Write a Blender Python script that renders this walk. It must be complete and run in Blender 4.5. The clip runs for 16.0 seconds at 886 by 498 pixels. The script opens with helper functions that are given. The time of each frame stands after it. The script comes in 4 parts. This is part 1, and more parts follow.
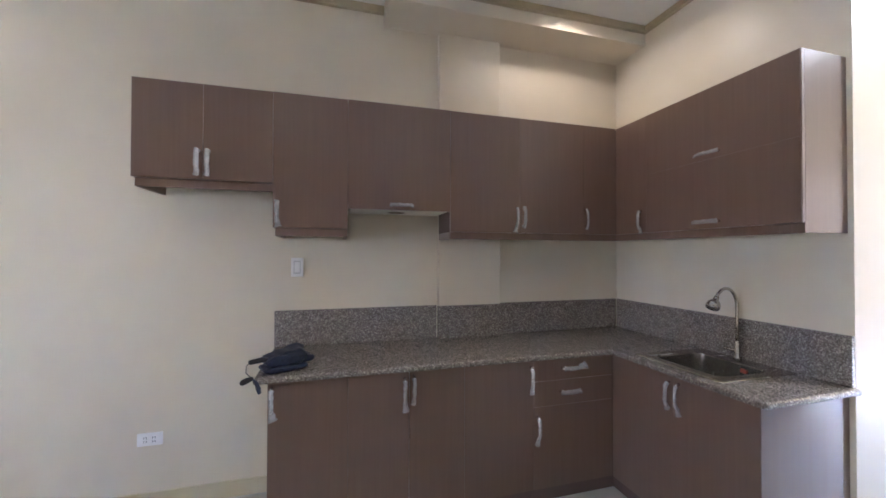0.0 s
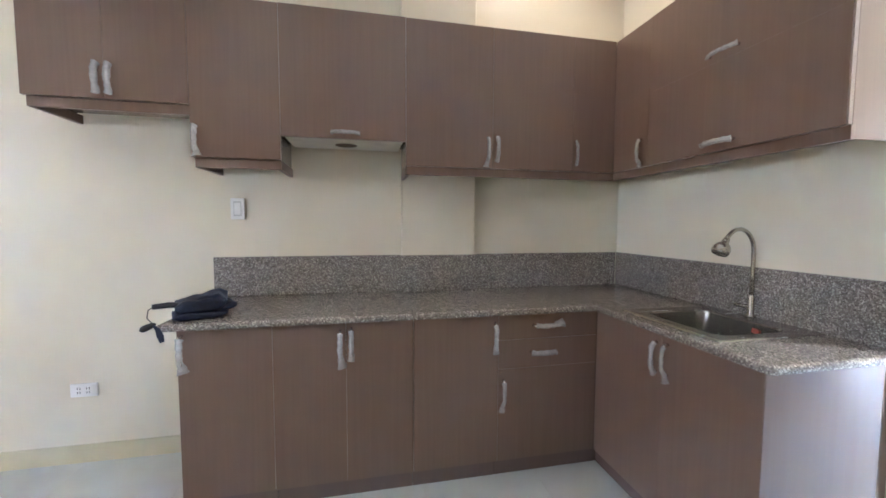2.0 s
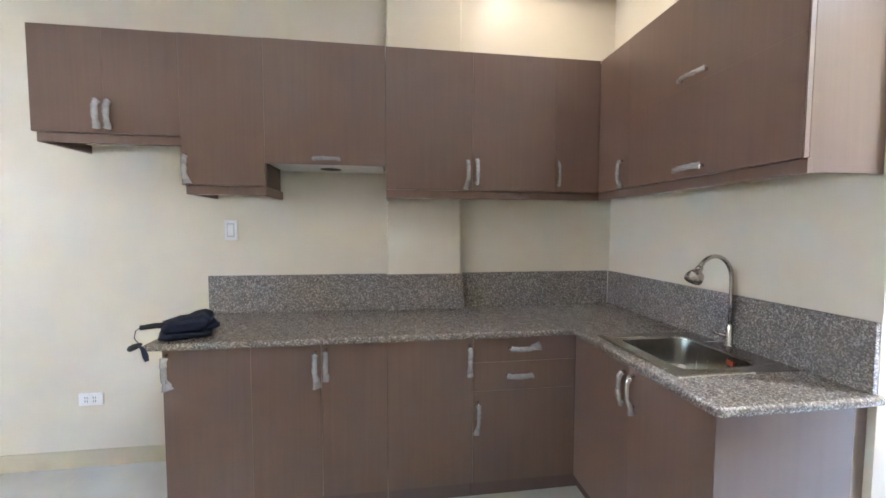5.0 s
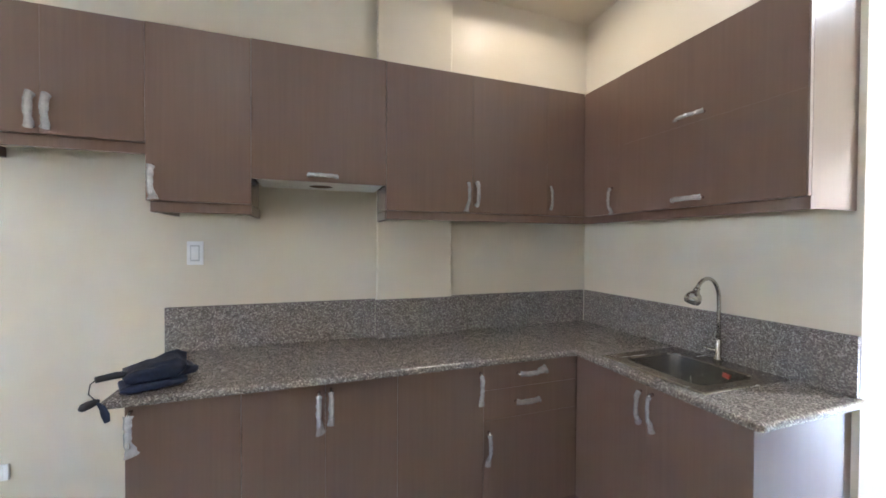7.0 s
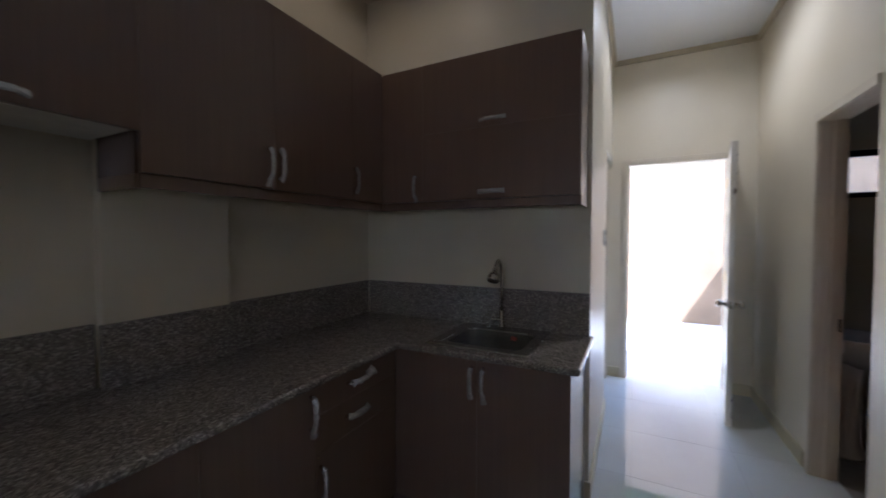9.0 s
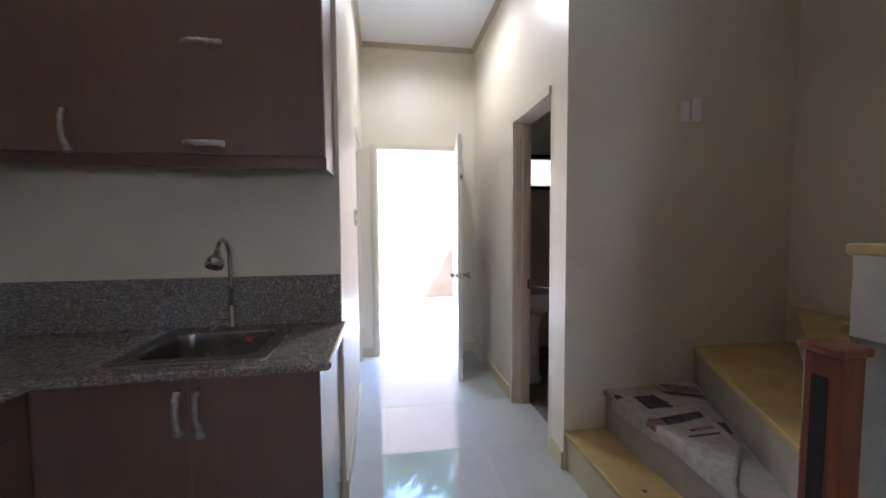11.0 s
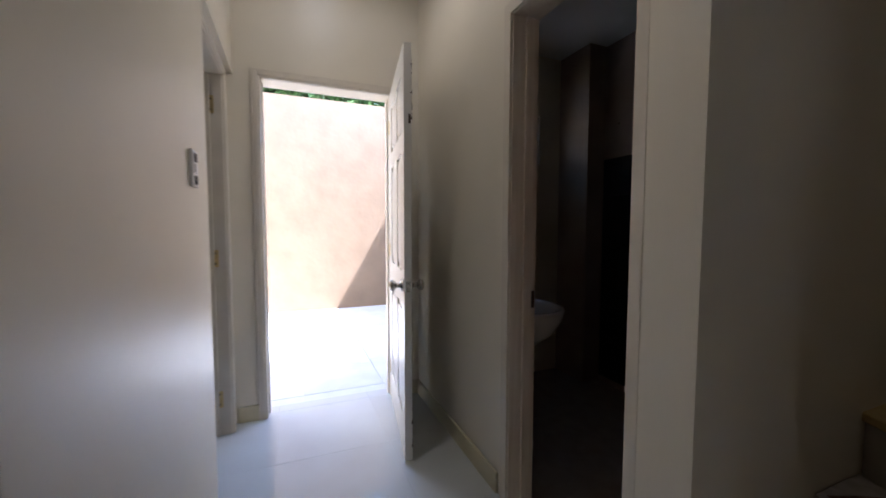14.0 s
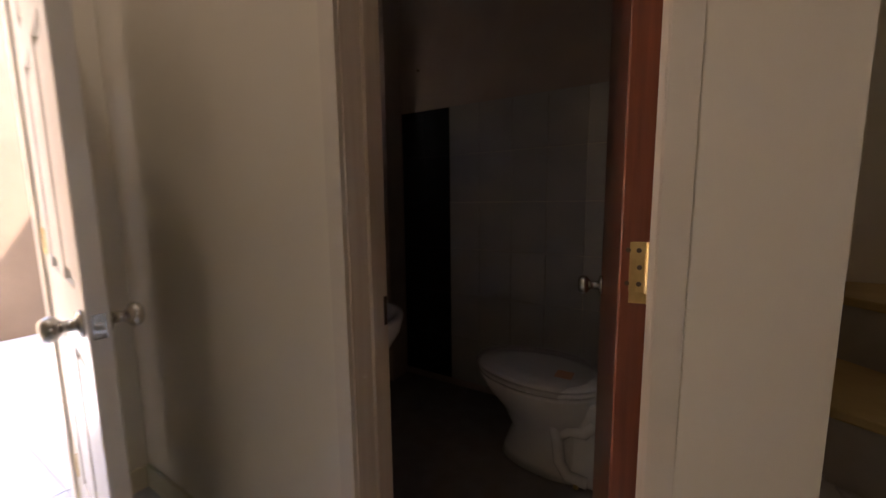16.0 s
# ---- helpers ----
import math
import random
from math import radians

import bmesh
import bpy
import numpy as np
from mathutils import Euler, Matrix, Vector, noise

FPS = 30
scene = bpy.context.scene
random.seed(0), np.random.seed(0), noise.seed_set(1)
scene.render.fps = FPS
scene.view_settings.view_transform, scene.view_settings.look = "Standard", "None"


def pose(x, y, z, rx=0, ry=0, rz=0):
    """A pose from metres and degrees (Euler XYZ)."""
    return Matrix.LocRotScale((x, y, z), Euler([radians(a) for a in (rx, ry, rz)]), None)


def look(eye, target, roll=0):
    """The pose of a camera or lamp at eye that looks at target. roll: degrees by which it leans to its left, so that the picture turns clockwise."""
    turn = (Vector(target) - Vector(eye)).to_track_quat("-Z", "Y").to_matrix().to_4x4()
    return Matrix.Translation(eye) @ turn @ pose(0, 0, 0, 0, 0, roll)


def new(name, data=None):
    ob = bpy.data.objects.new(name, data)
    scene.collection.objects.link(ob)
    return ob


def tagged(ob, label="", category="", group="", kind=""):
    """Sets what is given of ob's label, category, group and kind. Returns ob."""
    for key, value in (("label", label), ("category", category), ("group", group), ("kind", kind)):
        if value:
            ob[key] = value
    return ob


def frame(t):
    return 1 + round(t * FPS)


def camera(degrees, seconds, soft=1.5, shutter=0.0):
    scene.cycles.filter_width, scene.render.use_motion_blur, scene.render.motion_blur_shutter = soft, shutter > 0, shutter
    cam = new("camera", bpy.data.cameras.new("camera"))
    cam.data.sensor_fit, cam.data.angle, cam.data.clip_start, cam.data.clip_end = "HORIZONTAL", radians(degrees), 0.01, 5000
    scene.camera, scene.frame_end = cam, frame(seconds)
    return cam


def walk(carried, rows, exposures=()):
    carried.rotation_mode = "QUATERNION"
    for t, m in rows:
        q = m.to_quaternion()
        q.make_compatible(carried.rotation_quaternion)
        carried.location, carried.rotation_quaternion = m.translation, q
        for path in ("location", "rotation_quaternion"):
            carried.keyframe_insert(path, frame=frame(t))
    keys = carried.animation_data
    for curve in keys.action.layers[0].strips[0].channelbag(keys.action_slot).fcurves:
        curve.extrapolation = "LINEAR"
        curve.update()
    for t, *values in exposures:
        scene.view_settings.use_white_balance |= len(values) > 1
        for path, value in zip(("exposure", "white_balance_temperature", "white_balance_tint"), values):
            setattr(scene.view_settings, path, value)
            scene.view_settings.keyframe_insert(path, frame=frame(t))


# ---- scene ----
cam = camera(99.3, 16.0, soft=1.6, shutter=0.4)
PATH = [
    (0, (0.15, 0.149, 1.495), (0.697, 2.073, 1.519), 0.1),
    (0.5, (0.314, 0.214, 1.465), (0.797, 2.155, 1.468), 0.2),
    (1, (0.427, 0.318, 1.409), (0.878, 2.266, 1.399), 0.3),
    (1.5, (0.518, 0.378, 1.352), (0.948, 2.33, 1.298), 0.2),
    (2, (0.62, 0.379, 1.318), (1.028, 2.333, 1.189), 0.2),
    (2.5, (0.686, 0.358, 1.297), (1.07, 2.315, 1.149), 0.2),
    (3, (0.745, 0.338, 1.285), (1.111, 2.299, 1.143), 0.2),
    (5.5, (0.869, 0.308, 1.454), (1.137, 2.289, 1.373), 0.1),
    (6, (0.841, 0.326, 1.469), (1.118, 2.306, 1.429), 0.3),
    (6.5, (0.724, 0.386, 1.464), (1.142, 2.341, 1.43), 0.3),
    (7, (0.472, 0.479, 1.462), (1.137, 2.365, 1.432), 0.3),
    (7.5, (0.337, 0.589, 1.443), (1.2, 2.393, 1.404), 0.1),
    (8, (0.303, 0.777, 1.439), (1.429, 2.429, 1.38), 0.2),
    (8.5, (0.292, 0.917, 1.421), (1.76, 2.275, 1.368), 0.2),
    (9, (0.224, 1.062, 1.432), (2.007, 1.965, 1.369), 0.0),
    (9.5, (0.221, 1.093, 1.41), (2.145, 1.634, 1.33), -0.2),
    (10, (0.253, 1.069, 1.398), (2.241, 1.267, 1.298), -0.2),
    (10.2, (0.292, 1.058, 1.391), (2.289, 1.121, 1.284), -0.3),
    (12.3, (1.048, 1.08, 1.275), (2.982, 0.587, 1.168), -0.2),
    (12.5, (1.143, 1.045, 1.266), (3.083, 0.569, 1.162), -0.2),
    (13, (1.38, 0.958, 1.259), (3.322, 0.493, 1.155), 0.0),
    (13.5, (1.601, 0.934, 1.235), (3.531, 0.419, 1.131), 0.1),
    (14, (1.832, 0.967, 1.234), (3.682, 0.214, 1.117), 0.1),
    (14.5, (2.068, 0.937, 1.212), (3.797, -0.061, 1.08), 0.0),
    (15, (2.263, 0.819, 1.221), (3.831, -0.415, 1.094), -0.1),
    (15.5, (2.446, 0.77, 1.19), (3.773, -0.719, 1.044), -0.2),
    (16, (2.584, 0.71, 1.194), (3.613, -0.987, 0.945), -0.7),
]
EXPOSURES = [(0.0, 6.5, 5350, 17), (1.0, 7.0, 5350, 13), (1.5, 7.05, 5350, 12), (3.0, 7.2, 5400, 11), (5.5, 7.2, 5350, 11), (6.5, 7.15, 5350, 11), (7.0, 7.0, 5350, 11), (7.5, 6.5, 5350, 12), (8.0, 5.95, 5400, 14),
             (8.5, 4.35, 5400, 15), (9.0, 4.25, 5400, 15), (9.5, 4.75, 5400, 15), (10.0, 5.2, 5450, 15), (12.5, 4.55, 5450, 18), (13.0, 4.2, 5550, 18),
             (13.5, 4.0, 5650, 18), (14.0, 3.8, 5850, 18), (14.5, 3.75, 6150, 19), (15.0, 3.7, 6500, 22), (15.5, 3.75, 13500, 38), (16.0, 4.1, 7300, 28)]
walk(cam, [(t, look(eye, target, roll)) for t, eye, target, roll in PATH], EXPOSURES)

# ---- world, sun, lamps ----
SUN_WAY = Vector((0.22, 0.565, -1.0))
world = bpy.data.worlds.new("world")
scene.world = world
world.use_nodes = True
wn, wl = world.node_tree.nodes, world.node_tree.links
sky = wn.new("ShaderNodeTexSky")
sky.sky_type, sky.sun_disc = "NISHITA", False
sky.sun_elevation, sky.sun_rotation = radians(58.8), radians(201.3)
wl.new(sky.outputs[0], wn["Background"].inputs[0])
wn["Background"].inputs[1].default_value = 0.15


def lamp(name, kind, energy, m, color=(1, 1, 1), **more):
    data = bpy.data.lights.new(name, kind)
    data.energy, data.color = energy, color
    if "size" in more:
        data.shape, data.size, data.size_y = "RECTANGLE", more["size"][0], more["size"][1]
    if "radius" in more:
        data.shadow_soft_size = more["radius"]
    if "angle" in more:
        data.angle = more["angle"]
    if "spot" in more:
        data.spot_size, data.spot_blend = radians(more["spot"]), 0.6
    ob = new(name, data)
    ob.matrix_world = m
    return ob


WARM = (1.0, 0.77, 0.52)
# First one is known; the other four are unseen, added as room fill.
DOWNLIGHTS = [(1.72, 2.20), (0.95, 0.35), (-0.3, 0.4), (-2.2, -0.5), (-2.2, 1.6)]
FRONT_FILL, DOWN_WATTS, HALL_WATTS = 0.20, 0.024, 0.33
lamp("sun", "SUN", 2.5, look((0, 0, 8), Vector((0, 0, 8)) + SUN_WAY), (1.0, 0.985, 0.96), angle=radians(0.5))
# Warm-tinted fill in an unseen front window, added to light the kitchen.
lamp("front_window_fill", "AREA", FRONT_FILL, look((-4.7, 0.6, 1.6), (0, 0.6, 1.4)), (1.0, 0.79, 0.655), size=(0.75, 0.8))
for lx, ly in DOWNLIGHTS:
    lamp("downlight_bulb", "SPOT", DOWN_WATTS * (8.0 if lx > 1.5 else 2.5 if lx > 0 else 5.0), look((lx, ly, 3.165), (lx, ly, 0)), WARM, spot=165, radius=0.05)
# Unseen lamp upstairs, added for the warm glow on the stair wall.
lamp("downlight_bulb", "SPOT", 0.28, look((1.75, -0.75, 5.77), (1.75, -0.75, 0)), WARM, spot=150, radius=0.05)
lamp("downlight_bulb", "SPOT", HALL_WATTS * 4, look((3.47, 0.69, 3.165), (3.47, 0.69, 0)), (1.0, 0.96, 0.90), spot=165, radius=0.05)


# ---- materials ----
def mat(name, color, rough=0.5, metal=0.0, color2=None, scale=8.0, stretch=(1, 1, 1), bump=0.0, bump_scale=60.0, detail=4.0,
        contrast=(0.35, 0.65), rough_var=0.0, coat=0.0, spec=0.5, island=0.0, alpha=1.0, coat_rough=0.22):
    m = bpy.data.materials.new(name)
    m.use_nodes = True
    n, l = m.node_tree.nodes, m.node_tree.links
    p = n["Principled BSDF"]
    p.inputs["Roughness"].default_value, p.inputs["Metallic"].default_value = rough, metal
    p.inputs["Coat Weight"].default_value, p.inputs["Coat Roughness"].default_value = coat, coat_rough
    p.inputs["Specular IOR Level"].default_value = spec
    p.inputs["Alpha"].default_value = alpha
    tc = n.new("ShaderNodeTexCoord")
    mp = n.new("ShaderNodeMapping")
    geo = n.new("ShaderNodeNewGeometry")
    mp.inputs["Scale"].default_value = stretch
    l.new(geo.outputs["Position"], mp.inputs["Vector"])
    tex = n.new("ShaderNodeTexNoise")
    tex.inputs["Scale"].default_value, tex.inputs["Detail"].default_value = scale, detail
    l.new(mp.outputs[0], tex.inputs["Vector"])
    ramp = n.new("ShaderNodeValToRGB")
    c2 = color2 or tuple(c * 0.9 for c in color)
    ramp.color_ramp.elements[0].position, ramp.color_ramp.elements[1].position = contrast
    ramp.color_ramp.elements[0].color, ramp.color_ramp.elements[1].color = (*c2, 1), (*color, 1)
    l.new(tex.outputs["Fac"], ramp.inputs[0])
    out = ramp.outputs[0]
    if island:
        info = n.new("ShaderNodeObjectInfo")
        rng = n.new("ShaderNodeMapRange")
        rng.inputs["To Min"].default_value, rng.inputs["To Max"].default_value = 1 - island, 1 + island
        l.new(info.outputs["Random"], rng.inputs["Value"])
        hsv = n.new("ShaderNodeHueSaturation")
        l.new(rng.outputs[0], hsv.inputs["Value"])
        l.new(out, hsv.inputs["Color"])
        out = hsv.outputs[0]
    l.new(out, p.inputs["Base Color"])
    if bump:
        fine = n.new("ShaderNodeTexNoise")
        fine.inputs["Scale"].default_value, fine.inputs["Detail"].default_value = bump_scale, 3.0
        l.new(mp.outputs[0], fine.inputs["Vector"])
        b = n.new("ShaderNodeBump")
        b.inputs["Strength"].default_value, b.inputs["Distance"].default_value = bump, 0.01
        l.new(fine.outputs["Fac"], b.inputs["Height"])
        l.new(b.outputs[0], p.inputs["Normal"])
    if rough_var:
        rv = n.new("ShaderNodeMapRange")
        rv.inputs["To Min"].default_value, rv.inputs["To Max"].default_value = rough - rough_var, rough + rough_var
        l.new(tex.outputs["Fac"], rv.inputs["Value"])
        l.new(rv.outputs[0], p.inputs["Roughness"])
    return m


def granite_mat():
    m = bpy.data.materials.new("granite")
    m.use_nodes = True
    n, l = m.node_tree.nodes, m.node_tree.links
    p = n["Principled BSDF"]
    p.inputs["Roughness"].default_value, p.inputs["Specular IOR Level"].default_value = 0.24, 0.7
    p.inputs["Coat Weight"].default_value, p.inputs["Coat Roughness"].default_value = 0.25, 0.15
    geo = n.new("ShaderNodeNewGeometry")
    v = n.new("ShaderNodeTexVoronoi")
    v.inputs["Scale"].default_value = 215
    l.new(geo.outputs["Position"], v.inputs["Vector"])
    sep = n.new("ShaderNodeSeparateColor")
    l.new(v.outputs["Color"], sep.inputs[0])
    r = n.new("ShaderNodeValToRGB")
    e = r.color_ramp.elements
    e[0].position, e[0].color = 0.0, (0.105, 0.092, 0.083, 1)
    e[1].position, e[1].color = 1.0, (0.44, 0.405, 0.36, 1)
    for pos, col in ((0.32, (0.150, 0.132, 0.119, 1)), (0.58, (0.205, 0.184, 0.164, 1)), (0.8, (0.275, 0.249, 0.222, 1))):
        x = e.new(pos)
        x.color = col
    l.new(sep.outputs[0], r.inputs[0])
    big = n.new("ShaderNodeTexNoise")
    big.inputs["Scale"].default_value, big.inputs["Detail"].default_value = 28, 5
    l.new(geo.outputs["Position"], big.inputs["Vector"])
    mr = n.new("ShaderNodeMapRange")
    mr.inputs["From Min"].default_value, mr.inputs["From Max"].default_value = 0.3, 0.7
    mr.inputs["To Min"].default_value, mr.inputs["To Max"].default_value = 1.05, 1.34
    l.new(big.outputs["Fac"], mr.inputs["Value"])
    hsv = n.new("ShaderNodeHueSaturation")
    l.new(mr.outputs[0], hsv.inputs["Value"])
    l.new(r.outputs[0], hsv.inputs["Color"])
    l.new(hsv.outputs[0], p.inputs["Base Color"])
    return m


def emit_mat(name, color, strength):
    m = bpy.data.materials.new(name)
    m.use_nodes = True
    p = m.node_tree.nodes["Principled BSDF"]
    p.inputs["Base Color"].default_value = (*color, 1)
    p.inputs["Emission Color"].default_value = (*color, 1)
    p.inputs["Emission Strength"].default_value = strength
    return m


def glass_mat():
    m = bpy.data.materials.new("window_glass")
    m.use_nodes = True
    p = m.node_tree.nodes["Principled BSDF"]
    p.inputs["Transmission Weight"].default_value, p.inputs["Roughness"].default_value = 1.0, 0.02
    p.inputs["Base Color"].default_value, p.inputs["IOR"].default_value = (0.95, 0.97, 0.97, 1), 1.45
    return m


PAINT = mat("cream_wall_paint", (0.75, 0.685, 0.55), 0.38, color2=(0.72, 0.655, 0.52), scale=2.2, bump=0.16, bump_scale=7.5, rough_var=0.05)
CEIL = mat("white_ceiling_paint", (0.80, 0.79, 0.75), 0.7, color2=(0.77, 0.76, 0.72), scale=2.0, bump=0.04, bump_scale=90)
TAN = mat("tan_moulding_paint", (0.50, 0.43, 0.29), 0.5, color2=(0.45, 0.385, 0.25), scale=6, bump=0.05)
SKIRT = mat("pale_yellow_skirting_paint", (0.62, 0.56, 0.38), 0.4, color2=(0.56, 0.5, 0.33), scale=5, bump=0.05)
WOOD = mat("brown_laminate", (0.184, 0.117, 0.085), 0.33, color2=(0.156, 0.097, 0.069), scale=5.0, stretch=(17, 17, 0.4), bump=0.03,
           bump_scale=22, detail=8, contrast=(0.2, 0.85), rough_var=0.03, coat=0.25, coat_rough=0.3)
WOOD_SIDE = mat("brown_laminate_panel", (0.192, 0.146, 0.134), 0.26, color2=(0.184, 0.138, 0.126), scale=4.0, stretch=(9, 9, 0.3), bump=0.02, coat=0.5,
                bump_scale=22, detail=7, contrast=(0.3, 0.72))
EDGE = mat("pale_edge_band", (0.30, 0.225, 0.19), 0.35)
DARK = mat("dark_void", (0.012, 0.011, 0.010), 0.8)
GRANITE = granite_mat()
STEEL = mat("brushed_steel", (0.47, 0.455, 0.43), 0.26, 1.0, color2=(0.43, 0.415, 0.39), scale=6, stretch=(1, 12, 1), rough_var=0.04)
CHROME = mat("chrome", (0.78, 0.78, 0.79), 0.14, 1.0, rough_var=0.04, scale=40)
FILM = mat("clear_plastic_film", (0.90, 0.91, 0.92), 0.14, color2=(0.74, 0.75, 0.77), scale=45, bump=0.5, bump_scale=60, alpha=0.36)
WHITE = mat("white_plastic", (0.92, 0.915, 0.90), 0.35, color2=(0.86, 0.85, 0.83), scale=20)
SLOT = mat("dark_slot", (0.05, 0.05, 0.05), 0.5)
BOARD = mat("white_board", (0.74, 0.72, 0.67), 0.5, scale=12)
FLOOR = mat("polished_floor_tile", (0.60, 0.625, 0.60), 0.04, color2=(0.57, 0.585, 0.56), scale=3.5, bump=0.004, bump_scale=6, rough_var=0.015, island=0.025, spec=0.85)
GREYWHITE = mat("grey_white_plastic", (0.66, 0.655, 0.64), 0.4, scale=20)
GROUT = mat("floor_grout", (0.60, 0.585, 0.55), 0.8, scale=40)
YARDTILE = mat("pale_yard_tile", (0.55, 0.57, 0.59), 0.4, color2=(0.49, 0.51, 0.53), scale=6, bump=0.06, bump_scale=60, island=0.04)
RENDER = mat("peach_wall_render", (0.235, 0.170, 0.115), 0.8, color2=(0.203, 0.145, 0.097), scale=2.6, bump=0.5, bump_scale=5, detail=6)
DOORWHITE = mat("white_door_paint", (0.74, 0.71, 0.64), 0.32, color2=(0.70, 0.665, 0.59), scale=5, bump=0.05, bump_scale=70)
TRIM = mat("cream_gloss_trim", (0.70, 0.63, 0.51), 0.35, color2=(0.65, 0.58, 0.46), scale=6, bump=0.06, bump_scale=50)
JAMB = mat("pale_brown_wood_jamb", (0.72, 0.63, 0.51), 0.45, color2=(0.66, 0.56, 0.44), scale=6, stretch=(9, 9, 0.5), bump=0.04, bump_scale=25)
REDWOOD = mat("red_brown_varnished_wood", (0.235, 0.065, 0.028), 0.3, color2=(0.15, 0.038, 0.016), scale=6, stretch=(10, 10, 0.5), bump=0.04, bump_scale=25, coat=0.3)
BRASS = mat("yellow_brass", (0.72, 0.55, 0.26), 0.32, 1.0, color2=(0.6, 0.44, 0.2), scale=60, rough_var=0.08)
NICKEL = mat("satin_nickel", (0.55, 0.52, 0.47), 0.25, 1.0, color2=(0.48, 0.45, 0.40), scale=50)
IRON = mat("dark_bronze", (0.12, 0.085, 0.06), 0.4, 0.8, scale=50)
YELLOW = mat("yellow_painted_tread", (0.54, 0.40, 0.17), 0.55, color2=(0.44, 0.315, 0.125), scale=7, bump=0.12, bump_scale=60)
RISER = mat("grey_cement_riser", (0.46, 0.43, 0.38), 0.7, color2=(0.39, 0.365, 0.32), scale=9, bump=0.1, bump_scale=50)
PAPER = mat("newsprint", (0.47, 0.445, 0.41), 0.8, color2=(0.38, 0.355, 0.325), scale=26, contrast=(0.4, 0.6), bump=0.15, bump_scale=20)
INK = mat("newsprint_ink", (0.035, 0.032, 0.037), 0.8, color2=(0.11, 0.10, 0.10), scale=45, contrast=(0.42, 0.62))
INKRED = mat("newsprint_colour_ink", (0.15, 0.075, 0.06), 0.8, color2=(0.30, 0.22, 0.185), scale=30)
PORCELAIN = mat("white_porcelain", (0.78, 0.76, 0.72), 0.12, scale=5, coat=0.4)
BATHWALL = mat("dull_brown_wall", (0.42, 0.34, 0.28), 0.75, color2=(0.36, 0.285, 0.235), scale=3.0, bump=0.12, bump_scale=12)
BTILE = mat("greige_glazed_tile", (0.44, 0.42, 0.40), 0.16, color2=(0.40, 0.385, 0.365), scale=4, island=0.03)
BLACKTILE = mat("black_glazed_tile", (0.010, 0.010, 0.011), 0.5, color2=(0.015, 0.015, 0.016), scale=9, spec=0.15)
BFLOOR = mat("brown_bath_floor", (0.27, 0.235, 0.205), 0.4, color2=(0.22, 0.19, 0.165), scale=10)
BLACKALU = mat("black_aluminium", (0.015, 0.015, 0.016), 0.35, 0.5)
NAVY = mat("navy_nylon", (0.008, 0.018, 0.052), 0.5, color2=(0.005, 0.011, 0.034), scale=60, bump=0.25, bump_scale=120)
BLACKCLOTH = mat("black_plastic", (0.012, 0.012, 0.014), 0.45, scale=30)
RED = mat("red_sticker", (0.50, 0.05, 0.025), 0.5, color2=(0.42, 0.13, 0.09), scale=110)
BARK = mat("bark", (0.12, 0.09, 0.065), 0.9, color2=(0.07, 0.05, 0.035), scale=14, stretch=(1, 1, 0.3), bump=0.6, bump_scale=20)
LEAF = mat("green_leaf", (0.09, 0.19, 0.045), 0.5, color2=(0.04, 0.105, 0.025), scale=2.2)
SOIL = mat("bare_ground", (0.22, 0.19, 0.15), 0.9, color2=(0.15, 0.13, 0.10), scale=1.2, bump=0.4, bump_scale=8)
ROOF = mat("roof_sheet", (0.25, 0.24, 0.23), 0.6, scale=3)
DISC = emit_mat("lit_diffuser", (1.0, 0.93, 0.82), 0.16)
GLASS = glass_mat()

# ---- mesh helpers ----
WHERE = {}


def box(bm, x0, x1, y0, y1, z0, z1, bevel=0.0, segs=2):
    v = [bm.verts.new((x, y, z)) for x in (x0, x1) for y in (y0, y1) for z in (z0, z1)]
    f = [(0, 1, 3, 2), (4, 6, 7, 5), (0, 4, 5, 1), (2, 3, 7, 6), (0, 2, 6, 4), (1, 5, 7, 3)]
    faces = [bm.faces.new([v[i] for i in q]) for q in f]
    if bevel:
        edges = list({e for fc in faces for e in fc.edges})
        bmesh.ops.bevel(bm, geom=edges, offset=bevel, segments=segs, profile=0.5, affect="EDGES")
    return v


def tube(bm, pts, r, n=10, flat=1.0, caps=True):
    """A round rod through the points; r is one radius or one for each point; flat squashes it sideways."""
    pts = [Vector(p) for p in pts]
    rs = r if isinstance(r, (list, tuple)) else [r] * len(pts)
    rings, side = [], None
    for i, p in enumerate(pts):
        d = (pts[min(i + 1, len(pts) - 1)] - pts[max(i - 1, 0)]).normalized()
        if side is None:
            side = d.orthogonal().normalized()
        side = (side - d * side.dot(d)).normalized()
        up = d.cross(side)
        rings.append([bm.verts.new(p + side * math.cos(a) * rs[i] + up * math.sin(a) * rs[i] * flat) for a in [2 * math.pi * k / n for k in range(n)]])
    for a, b in zip(rings, rings[1:]):
        for k in range(n):
            bm.faces.new((a[k], a[(k + 1) % n], b[(k + 1) % n], b[k]))
    if caps:
        bm.faces.new(rings[0][::-1])
        bm.faces.new(rings[-1])


def lathe(bm, profile, n=24, at=(0, 0, 0), sx=1.0, sy=1.0):
    rings = []
    for r, z in profile:
        rings.append([bm.verts.new((at[0] + r * sx * math.cos(2 * math.pi * k / n), at[1] + r * sy * math.sin(2 * math.pi * k / n), at[2] + z)) for k in range(n)])
    for a, b in zip(rings, rings[1:]):
        for k in range(n):
            bm.faces.new((a[k], a[(k + 1) % n], b[(k + 1) % n], b[k]))
    if profile[0][0] > 1e-4:
        bm.faces.new(rings[0][::-1])
    if profile[-1][0] > 1e-4:
        bm.faces.new(rings[-1])


